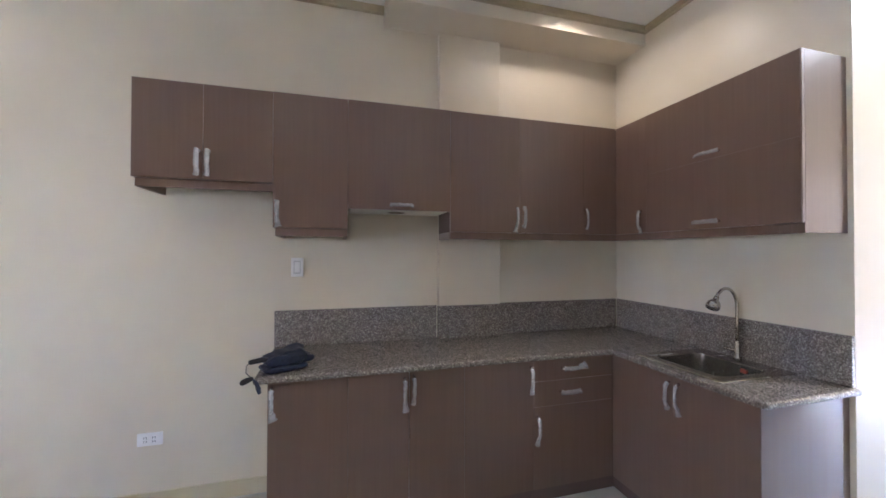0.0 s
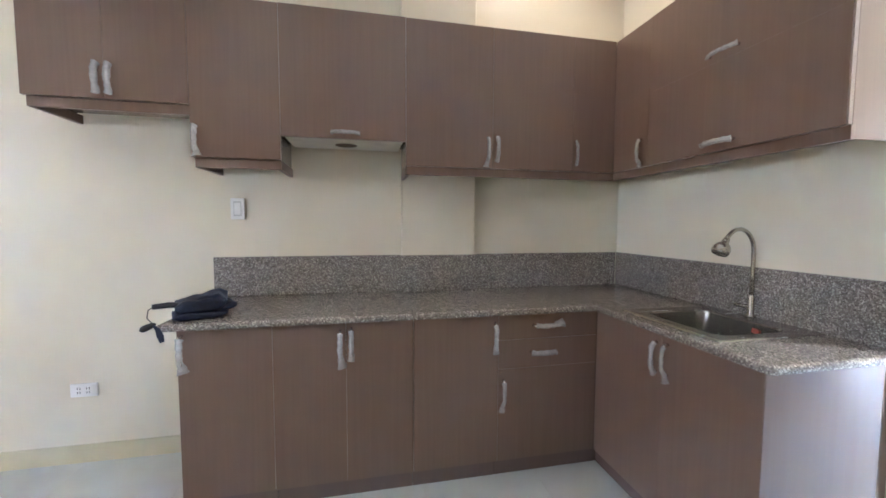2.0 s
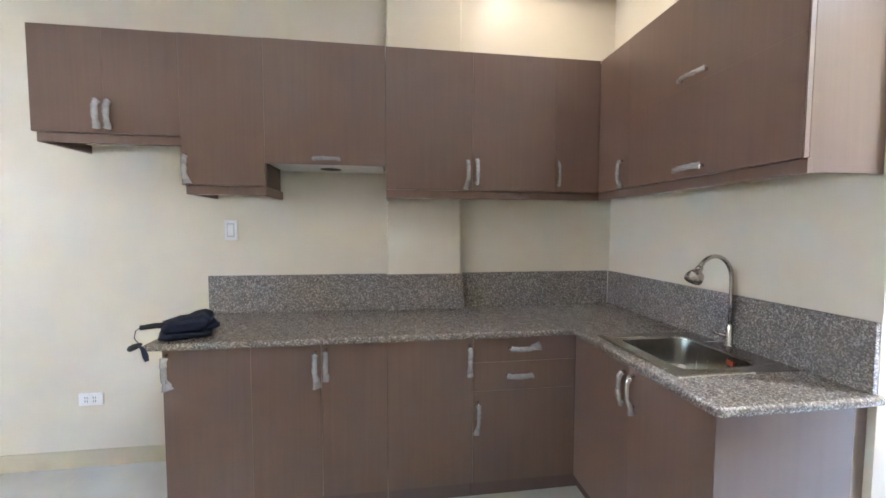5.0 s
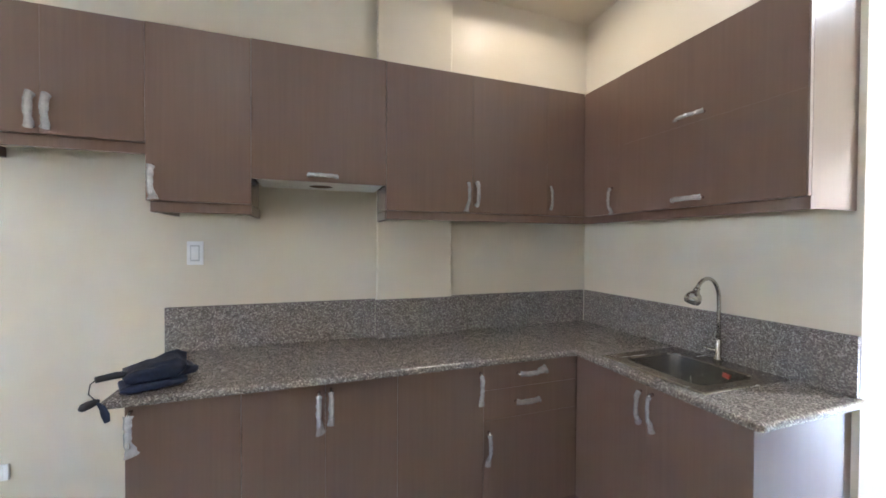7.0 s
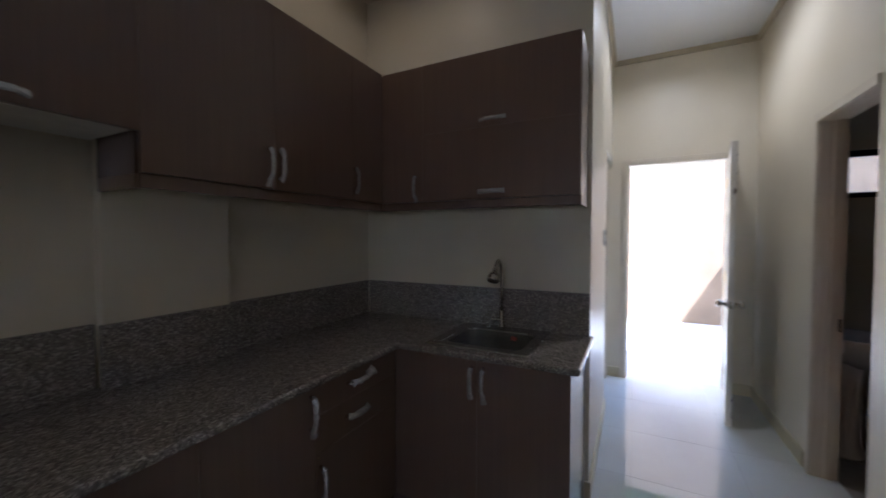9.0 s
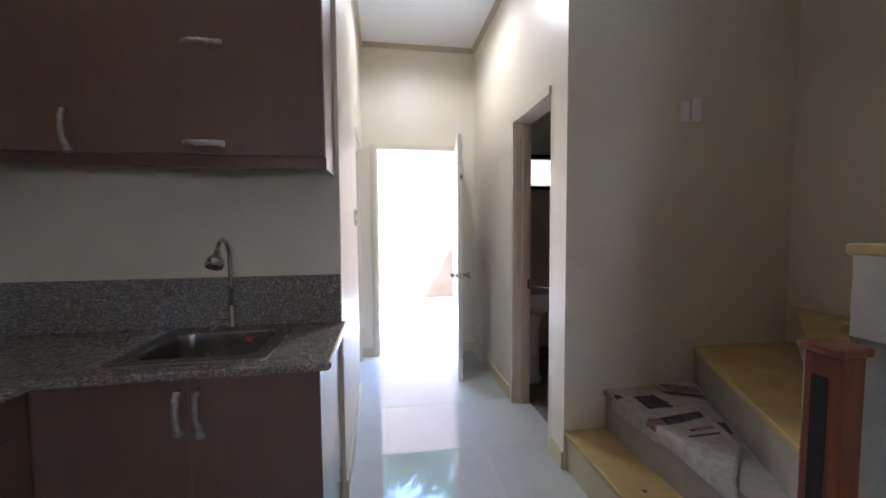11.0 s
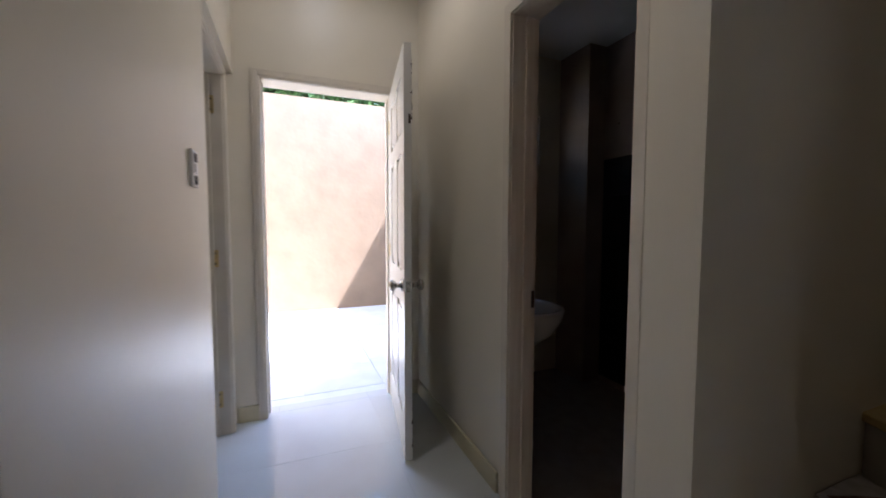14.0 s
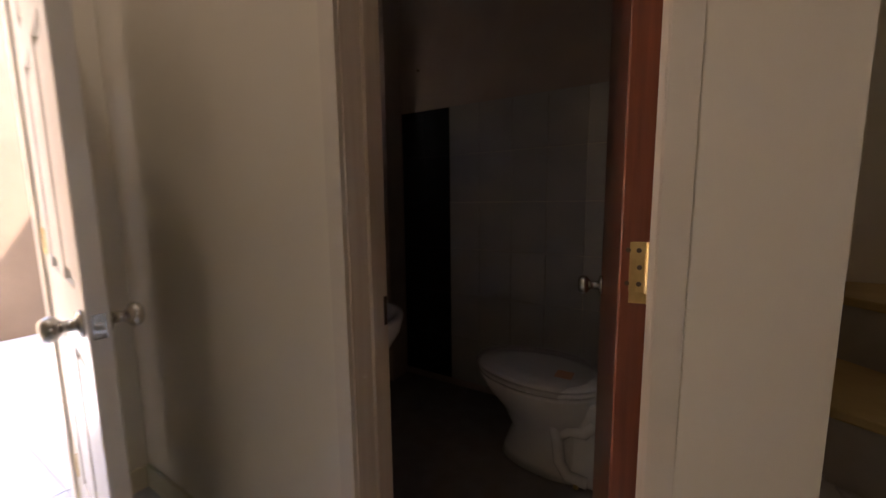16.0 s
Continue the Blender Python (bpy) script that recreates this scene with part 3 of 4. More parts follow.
# bottom board with the round cut-out for the duct
bm = bmesh.new()
loop = [bm.verts.new(p) for p in ((0.232, FY + 0.019, 1.757), (0.825, FY + 0.019, 1.757), (0.825, YN - 0.052, 1.757), (0.232, YN - 0.052, 1.757))]
ring = [bm.verts.new((0.525 + 0.062 * math.cos(k * math.pi / 16), 2.585 + 0.062 * math.sin(k * math.pi / 16), 1.757)) for k in range(32)]
edges = [bm.edges.new((loop[k], loop[(k + 1) % 4])) for k in range(4)] + [bm.edges.new((ring[k], ring[(k + 1) % 32])) for k in range(32)]
bmesh.ops.triangle_fill(bm, edges=edges, use_beauty=True)
for f in [f for f in bm.faces if (f.calc_center_median() - Vector((0.525, 2.585, 1.757))).length < 0.05]:
    bm.faces.remove(f)
got = bmesh.ops.extrude_face_region(bm, geom=bm.faces[:])
bmesh.ops.translate(bm, verts=[v for v in got["geom"] if isinstance(v, bmesh.types.BMVert)], vec=(0, 0, 0.014))
part("bottom_board", bm, BOARD, c, "white board with a round duct hole")
# Closed dark liner, added so that the hole looks shaded inside.
bm = bmesh.new()
lathe(bm, [(0.0605, 1.759), (0.0605, 1.84), (0.0, 1.84)], 32, (0.525, 2.585, 0.0))
part("duct", bm, mat("dark_brown_liner", (0.10, 0.06, 0.04), 0.8), c, "dark brown liner that keeps the duct hole shaded")
d = back_unit("wall_cabinet", "brown laminate corner wall cabinet with three doors", 0.842, XS - 0.004, FY, 1.632, 2.397,
              [(0.842, 1.327, 1.632, 2.397, "door"), (1.327, 1.818, 1.632, 2.397, "door"), (1.818, RX + 0.0, 1.632, 2.397, "door")],
              [(0, (1.297, 1.738), DOWN, 2), (1, (1.352, 1.738), DOWN, 1), (2, (1.835, 1.738), DOWN, 1)], WALLG)
boxpart("rail", (0.846, RX + 0.014, FY + 0.016, FY + 0.034, 1.587, 1.632), WOOD, d, bevel=0.001)
boxpart("rail", (0.843, 0.861, FY + 0.034, YN - 0.052, 1.587, 1.632), WOOD, d)

# wall units on the sink wall
e = thing("wall_cabinet", (XS, 1.85, 1.632), "brown laminate wall cabinet over the sink with lift-up doors", "cabinet", WALLG)
YR = 1.290
boxpart("body", (RX + 0.019, XS - 0.001, YR + 0.002, FY + 0.018, 1.632, 2.392), WOOD_SIDE, e)
boxpart("side_panel", (RX + 0.0195, XS - 0.03, YR - 0.005, YR + 0.001, 1.590, 2.392), WOOD, e)
boxpart("filler", (XS - 0.029, XS - 0.001, YR - 0.004, YR + 0.001, 1.590, 2.392), WOOD, e)
boxpart("edge_band", (RX + 0.001, RX + 0.0175, YR - 0.005, YR - 0.0005, 1.634, 2.392), EDGE, e, "pale laminate edge strip")
doors = [boxpart("door", (RX, RX + 0.018, y0 + G, y1 - G, z0 + G, z1 - G), WOOD, e, bevel=0.0)
         for y0, y1, z0, z1 in ((2.135, FY - 0.002, 1.632, 2.392), (YR, 2.135, 2.0082 - G, 2.3935), (YR, 2.135, 1.632, 2.0076 + G))]
handle(doors[0], (RX, 2.178, 1.716), DOWN, (-1, 0, 0), film=2, seed=31)
handle(doors[1], (RX, 1.717, 2.040), (0, -1, 0), (-1, 0, 0), film=1, seed=32)
handle(doors[2], (RX, 1.717, 1.670), (0, 1, 0), (-1, 0, 0), film=1, seed=33)
boxpart("rail", (RX + 0.012, RX + 0.030, YR - 0.0065, FY + 0.016, 1.587, 1.632), WOOD, e, bevel=0.001)

# base units
TOP = 0.868
back_unit("base_cabinet", "narrow brown laminate base cabinet", -0.168, 0.212, BY, 0, TOP, [(-0.168, 0.212, 0.10, TOP, "door")],
          [(0, (-0.148, 0.775), DOWN, 2)], BASEG, toe=0.10)
back_unit("base_cabinet", "brown laminate base cabinet with two doors", 0.212, 0.846, BY, 0, TOP,
          [(0.212, 0.532, 0.10, TOP, "door"), (0.532, 0.846, 0.10, TOP, "door")],
          [(0, (0.506, 0.762), DOWN, 2), (1, (0.556, 0.772), DOWN, 2)], BASEG, toe=0.10)
back_unit("base_cabinet", "brown laminate base cabinet beside the drawers", 0.846, 1.278, BY, 0, TOP,
          [(0.846, 1.278, 0.10, TOP, "door")], [(0, (1.258, 0.762), DOWN, 2)], BASEG, toe=0.10)
back_unit("base_cabinet", "brown laminate base cabinet with two drawers and a door", 1.278, XS - 0.004, BY, 0, TOP,
          [(1.278, BX - 0.002, 0.735, TOP, "drawer"), (1.278, BX - 0.002, 0.585, 0.735, "drawer"), (1.278, BX - 0.002, 0.10, 0.585, "door")],
          [(0, (1.53, 0.805), RT, 2), (1, (1.52, 0.664), RT, 1), (2, (1.304, 0.465), DOWN, 2)], BASEG, toe=0.10)
f = thing("base_cabinet", (XS, 1.72, 0), "brown laminate sink base cabinet with two doors", "cabinet", BASEG)
YE = 1.285
boxpart("body", (BX + 0.019, XS - 0.001, YE + 0.014, BY + 0.018, 0.10, 0.70), WOOD_SIDE, f)
boxpart("side_panel", (BX + 0.001, XS - 0.052, YE, YE + 0.013, 0.0, TOP), WOOD_SIDE, f)
boxpart("filler", (XS - 0.051, XS - 0.002, YE + 0.002, YE + 0.013, 0.0, TOP), WOOD, f)
boxpart("plinth", (BX + 0.045, BX + 0.063, YE + 0.014, BY + 0.045, 0.0, 0.10), WOOD_SIDE, f)
boxpart("front_rail", (BX + 0.019, BX + 0.035, YE + 0.014, BY + 0.018, 0.70, TOP), WOOD_SIDE, f)
fd = [boxpart("door", (BX, BX + 0.018, y0 + G, y1 - G, 0.10, TOP), WOOD, f, bevel=0.0) for y0, y1 in ((YE + 0.002, 1.700), (1.700, BY - 0.003))]
handle(fd[0], (BX, 1.668, 0.768), DOWN, (-1, 0, 0), film=2, seed=41)
handle(fd[1], (BX, 1.727, 0.762), DOWN, (-1, 0, 0), film=1, seed=42)

small("screw_hole", (1.290, 1.294, BY - 0.0006, BY + 0.001, 0.566, 0.570), mat("raw_chipboard", (0.55, 0.36, 0.16), 0.8), "tiny bare screw hole in a cabinet door", "screw hole")

# worktop with the cut-out for the bowl
xs, ys = (-0.225, 1.797, 1.912, 2.256, XS - 0.001), (1.245, 1.515, 1.922, 2.108, YN - 0.001)
bm = bmesh.new()
grid = {(i, j): bm.verts.new((xs[i], ys[j], 0.900)) for i in range(5) for j in range(5)}
for i in range(4):
    for j in range(4):
        if (j == 3 or i >= 1) and not (i == 2 and j == 1):
            bm.faces.new([grid[i, j], grid[i + 1, j], grid[i + 1, j + 1], grid[i, j + 1]])
bmesh.ops.delete(bm, geom=[v for v in bm.verts if not v.link_faces], context="VERTS")
got = bmesh.ops.extrude_face_region(bm, geom=bm.faces[:])
bmesh.ops.translate(bm, verts=[v for v in got["geom"] if isinstance(v, bmesh.types.BMVert)], vec=(0, 0, -0.031))


CR = 0.022
bmesh.ops.bevel(bm, geom=[ed for ed in bm.edges if all(abs(v.co.x - xs[1]) < 1e-4 and abs(v.co.y - ys[0]) < 1e-4 for v in ed.verts)],
                offset=CR, segments=4, profile=0.5, affect="EDGES")


def on_front(e):
    p, q = e.verts[0].co, e.verts[1].co
    if abs(p.z - q.z) > 1e-4:
        return False
    if all(abs(math.hypot(v.x - xs[1] - CR, v.y - ys[0] - CR) - CR) < 2e-3 and v.x < xs[1] + CR + 1e-4 and v.y < ys[0] + CR + 1e-4 for v in (p, q)):
        return len([fc for fc in e.link_faces if abs(fc.normal.z) < 0.5]) == 1
    for ax, val in ((0, xs[0]), (0, xs[1]), (1, ys[0]), (1, ys[3])):
        if abs(p[ax] - val) < 1e-4 and abs(q[ax] - val) < 1e-4:
            return len([fc for fc in e.link_faces if abs(fc.normal.z) < 0.5]) == 1
    return False


bm.normal_update()
bmesh.ops.bevel(bm, geom=[ed for ed in bm.edges if on_front(ed)], offset=0.011, segments=4, profile=0.5, affect="EDGES")
single("worktop", bm, GRANITE, "speckled grey-brown granite worktop with a rounded edge", "worktop")
for x0, x1, y0 in ((-0.222, 0.8375, YN - 0.02), (0.834, 1.330, YN - 0.071), (1.332, XS - 0.022, YN - 0.02)):
    bm = bmesh.new()
    box(bm, x0, x1, y0, YN - (0.0505 if y0 < YN - 0.04 else 0.0005), 0.9005, 1.128, 0.002, 1)
    single("backsplash", bm, GRANITE, "speckled granite backsplash panel on the worktop", "backsplash", "granite backsplash panels")
bm = bmesh.new()
box(bm, XS - 0.02, XS - 0.0005, YH + 0.001, YN - 0.021, 0.9005, 1.128, 0.002, 1)
single("backsplash", bm, GRANITE, "speckled granite backsplash behind the sink", "backsplash", "granite backsplash panels")


# sink bowl
def rounded(x0, x1, y0, y1, r, n=9):
    out = []
    for cx, cy, a0 in ((x1 - r, y1 - r, 0), (x0 + r, y1 - r, 90), (x0 + r, y0 + r, 180), (x1 - r, y0 + r, 270)):
        out += [(cx + r * math.cos(radians(a0 + 90 * k / n)), cy + r * math.sin(radians(a0 + 90 * k / n))) for k in range(n + 1)]
    return out


sink = thing("sink", (2.10, 1.70, 0.9), "stainless steel drop-in kitchen sink with a draining ledge", "sink")
bm = bmesh.new()
levels = [(rounded(1.855, 2.356, 1.468, 1.986, 0.015), 0.9005), (rounded(1.857, 2.354, 1.470, 1.984, 0.015), 0.905), (rounded(1.865, 2.346, 1.478, 1.976, 0.015), 0.9065),
          (rounded(1.917, 2.250, 1.520, 1.916, 0.055), 0.9055), (rounded(1.922, 2.246, 1.525, 1.912, 0.055), 0.899), (rounded(1.932, 2.236, 1.535, 1.902, 0.055), 0.780),
          (rounded(1.955, 2.215, 1.556, 1.880, 0.05), 0.748), (rounded(2.07, 2.12, 1.68, 1.73, 0.024), 0.744)]
rings = [[bm.verts.new((x, y, z)) for x, y in pts] for pts, z in levels]
for r0, r1 in zip(rings, rings[1:]):
    n = len(r0)
    for k in range(n):
        bm.faces.new((r0[k], r0[(k + 1) % n], r1[(k + 1) % n], r1[k]))
bm.faces.new(rings[-1])
part("bowl", bm, STEEL, sink)
bm = bmesh.new()
lathe(bm, [(0.0, 0.0), (0.02, 0.0), (0.038, 0.003), (0.041, 0.0), (0.041, -0.004)], 20, (2.095, 1.705, 0.748))
part("drain", bm, CHROME, sink, smooth=True)
bm = bmesh.new()
box(bm, 2.2370, 2.2385, 1.632, 1.660, 0.861, 0.881)
bmesh.ops.rotate(bm, cent=(2.2395, 1.646, 0.871), matrix=Matrix.Rotation(radians(12), 3, "X"), verts=bm.verts)
part("sticker", bm, RED, sink, "small red maker's sticker")

TX, TY = 2.334, 1.746
tap = thing("tap", (TX, TY, 0.906), "chrome gooseneck kitchen tap with a swivel spray head", "tap")
bm = bmesh.new()
lathe(bm, [(0.021, 0.0), (0.021, 0.006), (0.0135, 0.012), (0.0135, 0.09), (0.0115, 0.098), (0.0095, 0.10)], 18, (TX, TY, 0.906))
part("base", bm, NICKEL, tap, smooth=True)
neck = [(TX, TY, 1.0), (TX, TY, 1.10), (TX, TY, 1.17)]
for k in range(1, 13):
    ang = math.pi * 0.84 * k / 12
    reach = 0.108 * (1 - math.cos(ang))
    neck.append((TX - 0.90 * reach, TY - 0.10 * reach, 1.195 + 0.108 * math.sin(ang)))
bm = bmesh.new()
tube(bm, neck, 0.0088, 12)
part("neck", bm, NICKEL, tap, "brushed bendable neck", smooth=True)
tip = Vector(neck[-1])
bm = bmesh.new()
lathe(bm, [(0.0, 0.014), (0.011, 0.014), (0.0125, 0.004), (0.013, -0.004), (0.024, -0.014), (0.030, -0.028), (0.031, -0.042), (0.027, -0.052), (0.022, -0.054), (0.020, -0.050), (0.0, -0.050)], 22)
bmesh.ops.transform(bm, matrix=Matrix.Translation(tip) @ Matrix.Rotation(radians(30), 4, "Y") @ Matrix.Scale(1.12, 4), verts=bm.verts)
part("spray_head", bm, NICKEL, tap, "bulbous chrome spray head", smooth=True)
bm = bmesh.new()
tube(bm, [(TX, TY, 0.950), (TX - 0.012, TY + 0.035, 0.950), (TX - 0.02, TY + 0.06, 0.953)], [0.010, 0.009, 0.008], 10)
part("lever", bm, NICKEL, tap, smooth=True)

# folded umbrella with its strap on the worktop
umb = thing("umbrella", (-0.11, 2.24, 0.9), "navy blue folded nylon umbrella lying on the worktop", "umbrella")
bm = bmesh.new()
rnd = random.Random(5)
a0, a1 = Vector((-0.205, 2.19, 0.0)), Vector((0.005, 2.275, 0.0))
way, side = (a1 - a0).normalized(), Vector((-(a1 - a0).y, (a1 - a0).x, 0)).normalized()
def cloth_layer(bm, u0, u1, half, low, high, skew, tip):
    """One folded layer of cloth: low and high are its height over the worktop at both ends, tip the rise of its far corner."""
    rings = []
    for i in range(15):
        f = i / 14
        u = u0 + (u1 - u0) * f
        close = min(1.0, 4.5 * f + 0.45, 5.0 * (1 - f) + 0.30)
        z0, z1 = low[0] + (low[1] - low[0]) * f, high[0] + (high[1] - high[0]) * f
        ring = []
        for k in range(40):
            t = 2 * math.pi * k / 40
            cx, cz = math.cos(t), math.sin(t)
            sx, sz = math.copysign(abs(cx) ** 0.42, cx), math.copysign(abs(cz) ** 0.6, cz)
            pleat = 0.0035 * math.sin(9 * sx + 5 * f + 20 * skew) + 0.0025 * math.sin(17 * f + 3 * sx) + rnd.uniform(-0.0007, 0.0007)
            z = (z0 + z1) / 2 + (z1 - z0) / 2 * sz * close + (pleat if cz > 0 else 0) + tip * max(0, sx) * f * (0.5 + 0.5 * sz)
            along = u + skew * sx * 0.5 * (f - 0.3) + 0.006 * math.sin(7 * sx + 9 * sz)
            ring.append(bm.verts.new(a0 + way * 0.218 * along + side * half * sx * (0.8 + 0.2 * close) + Vector((0, 0, 0.9012 + max(0.0, z)))))
        rings.append(ring)
    for p, q in zip(rings, rings[1:]):
        for k in range(40):
            bm.faces.new((p[k], p[(k + 1) % 40], q[(k + 1) % 40], q[k]))
    bm.faces.new(rings[0][::-1])
    bm.faces.new(rings[-1])


cloth_layer(bm, 0.03, 1.00, 0.072, (0.0, 0.0), (0.034, 0.036), 0.10, 0.002)
cloth_layer(bm, 0.08, 0.98, 0.068, (0.026, 0.028), (0.080, 0.106), 0.12, 0.026)
cloth_layer(bm, 0.80, 1.12, 0.050, (0.024, 0.032), (0.058, 0.064), -0.10, 0.006)
part("canopy", bm, NAVY, umb, smooth=True)
bm = bmesh.new()
tube(bm, [(-0.165, 2.20, 0.965), (-0.20, 2.17, 0.972), (-0.245, 2.135, 0.972)], [0.013, 0.014, 0.012], 10, 0.8)
part("handle", bm, BLACKCLOTH, umb, "black plastic handle", smooth=True)
bm = bmesh.new()
tube(bm, [(-0.242, 2.135, 0.972), (-0.254, 2.122, 0.962), (-0.256, 2.115, 0.93), (-0.240, 2.11, 0.915), (-0.226, 2.105, 0.904)], 0.004, 6, 0.5)
part("strap", bm, BLACKCLOTH, umb)
bm = bmesh.new()
tube(bm, [(-0.222, 2.106, 0.907), (-0.232, 2.106, 0.903), (-0.252, 2.106, 0.895), (-0.270, 2.106, 0.887), (-0.278, 2.106, 0.883)], [0.006, 0.012, 0.015, 0.0145, 0.007], 10, 0.8)
part("toggle", bm, BLACKCLOTH, umb, smooth=True)
bm = bmesh.new()
tube(bm, [(-0.205, 2.235, 0.975), (-0.18, 2.245, 0.982), (-0.12, 2.255, 0.982)], 0.003, 6)
part("cord", bm, BLACKCLOTH, umb)
bm = bmesh.new()
tube(bm, [(-0.222, 2.090, 0.906), (-0.205, 2.086, 0.888), (-0.196, 2.084, 0.862), (-0.190, 2.084, 0.836)], [0.004, 0.009, 0.012, 0.008], 8, 0.35)
part("closing_tab", bm, NAVY, umb, "blue nylon closing tab", smooth=True)
bm = bmesh.new()
rnd = random.Random(8)
tube(bm, [a0 + way * (0.206 + 0.008 * math.sin(1.2 * q)) + side * (0.045 - 0.02 * q) + Vector((0, 0, 0.925 + 0.022 * q * (1 - 0.12 * q))) for q in range(6)],
     [0.010, 0.014, 0.012, 0.015, 0.012, 0.008], 7, 0.7)
for v in bm.verts:
    v.co += Vector((rnd.uniform(-1, 1), rnd.uniform(-1, 1), rnd.uniform(-1, 1))) * 0.004
part("ruffled_hem", bm, NAVY, umb)


# switches and sockets
def plate(name, label, category, centre, way, w, h, rockers, group=""):
    """A wall plate; way is the wall's outward side: -y, +y or -x."""
    c = Vector(centre)
    root = thing(name, c, label, category, group)
    rot = {"-y": 0, "-x": -90, "+y": 180}[way]
    m = Matrix.Translation(c) @ pose(0, 0, 0, 0, 0, rot)

    def put(nm, dims, matl, bev=0.0015):
        bm = bmesh.new()
        box(bm, *dims, bevel=bev, segs=2)
        bmesh.ops.transform(bm, matrix=m, verts=bm.verts)
        part(nm, bm, matl, root)
    put("cover", (-w / 2, w / 2, -0.011, 0.0, -h / 2, h / 2), WHITE, 0.003)
    for nm, x0, x1, z0, z1, matl, proud in rockers:
        put(nm, (x0, x1, -0.011 - proud, -0.0105, z0, z1), matl, 0.0005)
    return root


plate("light_switch", "white plastic rocker switch on the kitchen wall", "switch", (-0.090, YN - 0.001, 1.405), "-y", 0.074, 0.122,
      [("surround", -0.021, 0.021, -0.042, 0.042, GREYWHITE, 0.001), ("rocker", -0.016, 0.016, -0.034, 0.034, WHITE, 0.004)])
plate("wall_socket", "white plastic double power outlet low on the wall", "socket", (-0.889, YN - 0.001, 0.408), "-y", 0.128, 0.074,
      [("module", -0.045, 0.045, -0.024, 0.024, WHITE, 0.002)] + [("slot", cx + s - 0.0015, cx + s + 0.0015, cz - 0.006, cz + 0.006, SLOT, 0.003)
       for cx in (-0.022, 0.022) for cz in (0.011, -0.011) for s in (-0.006, 0.006)])
plate("light_switch", "white plastic three-gang switch on the hallway wall", "switch", (3.315, YH - 0.001, 1.425), "-y", 0.074, 0.122,
      [("rocker", -0.014, 0.014, z - 0.014, z + 0.014, m2, 0.004) for z, m2 in ((0.037, SLOT), (0.0, WHITE), (-0.037, SLOT))])
plate("light_switch", "white plastic switch plate on the stair wall", "switch", (XT - 0.001, -0.595, 1.978), "-x", 0.058, 0.108,
      [("rocker", -0.014, 0.014, -0.03, 0.03, WHITE, 0.003)], "switch plates on the stair wall")
plate("light_switch", "white plastic switch plate on the stair wall", "switch", (XT - 0.001, -0.664, 1.988), "-x", 0.060, 0.125,
      [("rocker", -0.014, 0.014, -0.03, 0.03, WHITE, 0.003)], "switch plates on the stair wall")


# downlights
def downlight(x, y, z=H):
    root = thing("downlight", (x, y, z), "round white recessed ceiling downlight, lit", "ceiling light", "recessed downlights")
    bm = bmesh.new()
    lathe(bm, [(0.085, 0.0), (0.086, -0.004), (0.078, -0.008), (0.066, -0.006), (0.064, 0.0)], 28, (x, y, z))
    part("ring", bm, WHITE, root, smooth=True)
    bm = bmesh.new()
    lathe(bm, [(0.0, -0.003), (0.064, -0.003), (0.064, -0.001)], 28, (x, y, z))
    part("diffuser", bm, DISC, root)


# The unseen fill lamps get fixtures as well.
for lx, ly in DOWNLIGHTS + [(3.47, 0.69)]:
    downlight(lx, ly)
# Fixture for the added upstairs lamp, out of view.
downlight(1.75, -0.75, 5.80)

# ---- stairs ----
PX, PY = 1.32, -0.155
stair = thing("staircase", (1.9, -0.2, 0), "winding staircase with yellow painted treads and grey risers", "staircase")
STEPS = [[(PX, 0.075), (XT, 0.075), (XT, PY), (PX, PY)],
         [(PX, PY), (XT, PY), (XT, YS), (PX, YS)],
         [(PX, PY), (XT - 0.001, -0.72), (XT - 0.001, YS), (PX, YS)],
         [(PX, PY), (2.34, YS), (PX, YS)],
         [(PX, PY), (1.78, YS), (PX, YS)]]
ZS = [0.22, 0.438, 0.652, 0.87, 1.085]
for k in range(9):
    STEPS.append([(PX - 0.25 * k, PY), (PX - 0.25 * k, YS), (-1.5, YS), (-1.5, PY)])
    ZS.append(1.30 + 0.21 * k)
prev = 0.0
for k, (poly, z) in enumerate(zip(STEPS, ZS)):
    bm = bmesh.new()
    if k == 0:
        prism(bm, poly, 0, z - 0.03)
    elif k == 1:
        prism(bm, poly, 0, z - 0.03)
    else:
        prism(bm, poly, prev - 0.03, z - 0.03)
    part("riser_block", bm, SKIRT if k == 0 else RISER, stair, "pale cream painted riser" if k == 0 else "")
    a0, a1 = Vector(poly[0]), Vector(poly[1])
    n = Vector(((a1 - a0).y, -(a1 - a0).x)).normalized() * 0.018
    mid = sum((Vector(p) for p in poly), Vector((0, 0))) / len(poly)
    if (mid - a0).dot(n) > 0:
        n = -n
    tread = [tuple(a0 + n), tuple(a1 + n)] + [p for p in poly[2:]]
    bm = bmesh.new()
    prism(bm, tread, z - 0.03, z)
    bmesh.ops.bevel(bm, geom=[ed for ed in bm.edges if abs(ed.verts[0].co.z - ed.verts[1].co.z) < 1e-5], offset=0.006, segments=2, profile=0.5, affect="EDGES")
    part("tread", bm, RISER if k == 1 else YELLOW, stair)
    prev = z

newel = thing("newel_post", (1.265, -0.03, 0.22), "red-brown varnished wooden newel post at the stair foot", "newel post")
boxpart("shaft", (1.225, 1.305, -0.07, 0.01, 0.22, 1.035), REDWOOD, newel, bevel=0.006)
boxpart("cap", (1.215, 1.315, -0.08, 0.02, 1.035, 1.06), REDWOOD, newel, bevel=0.008)
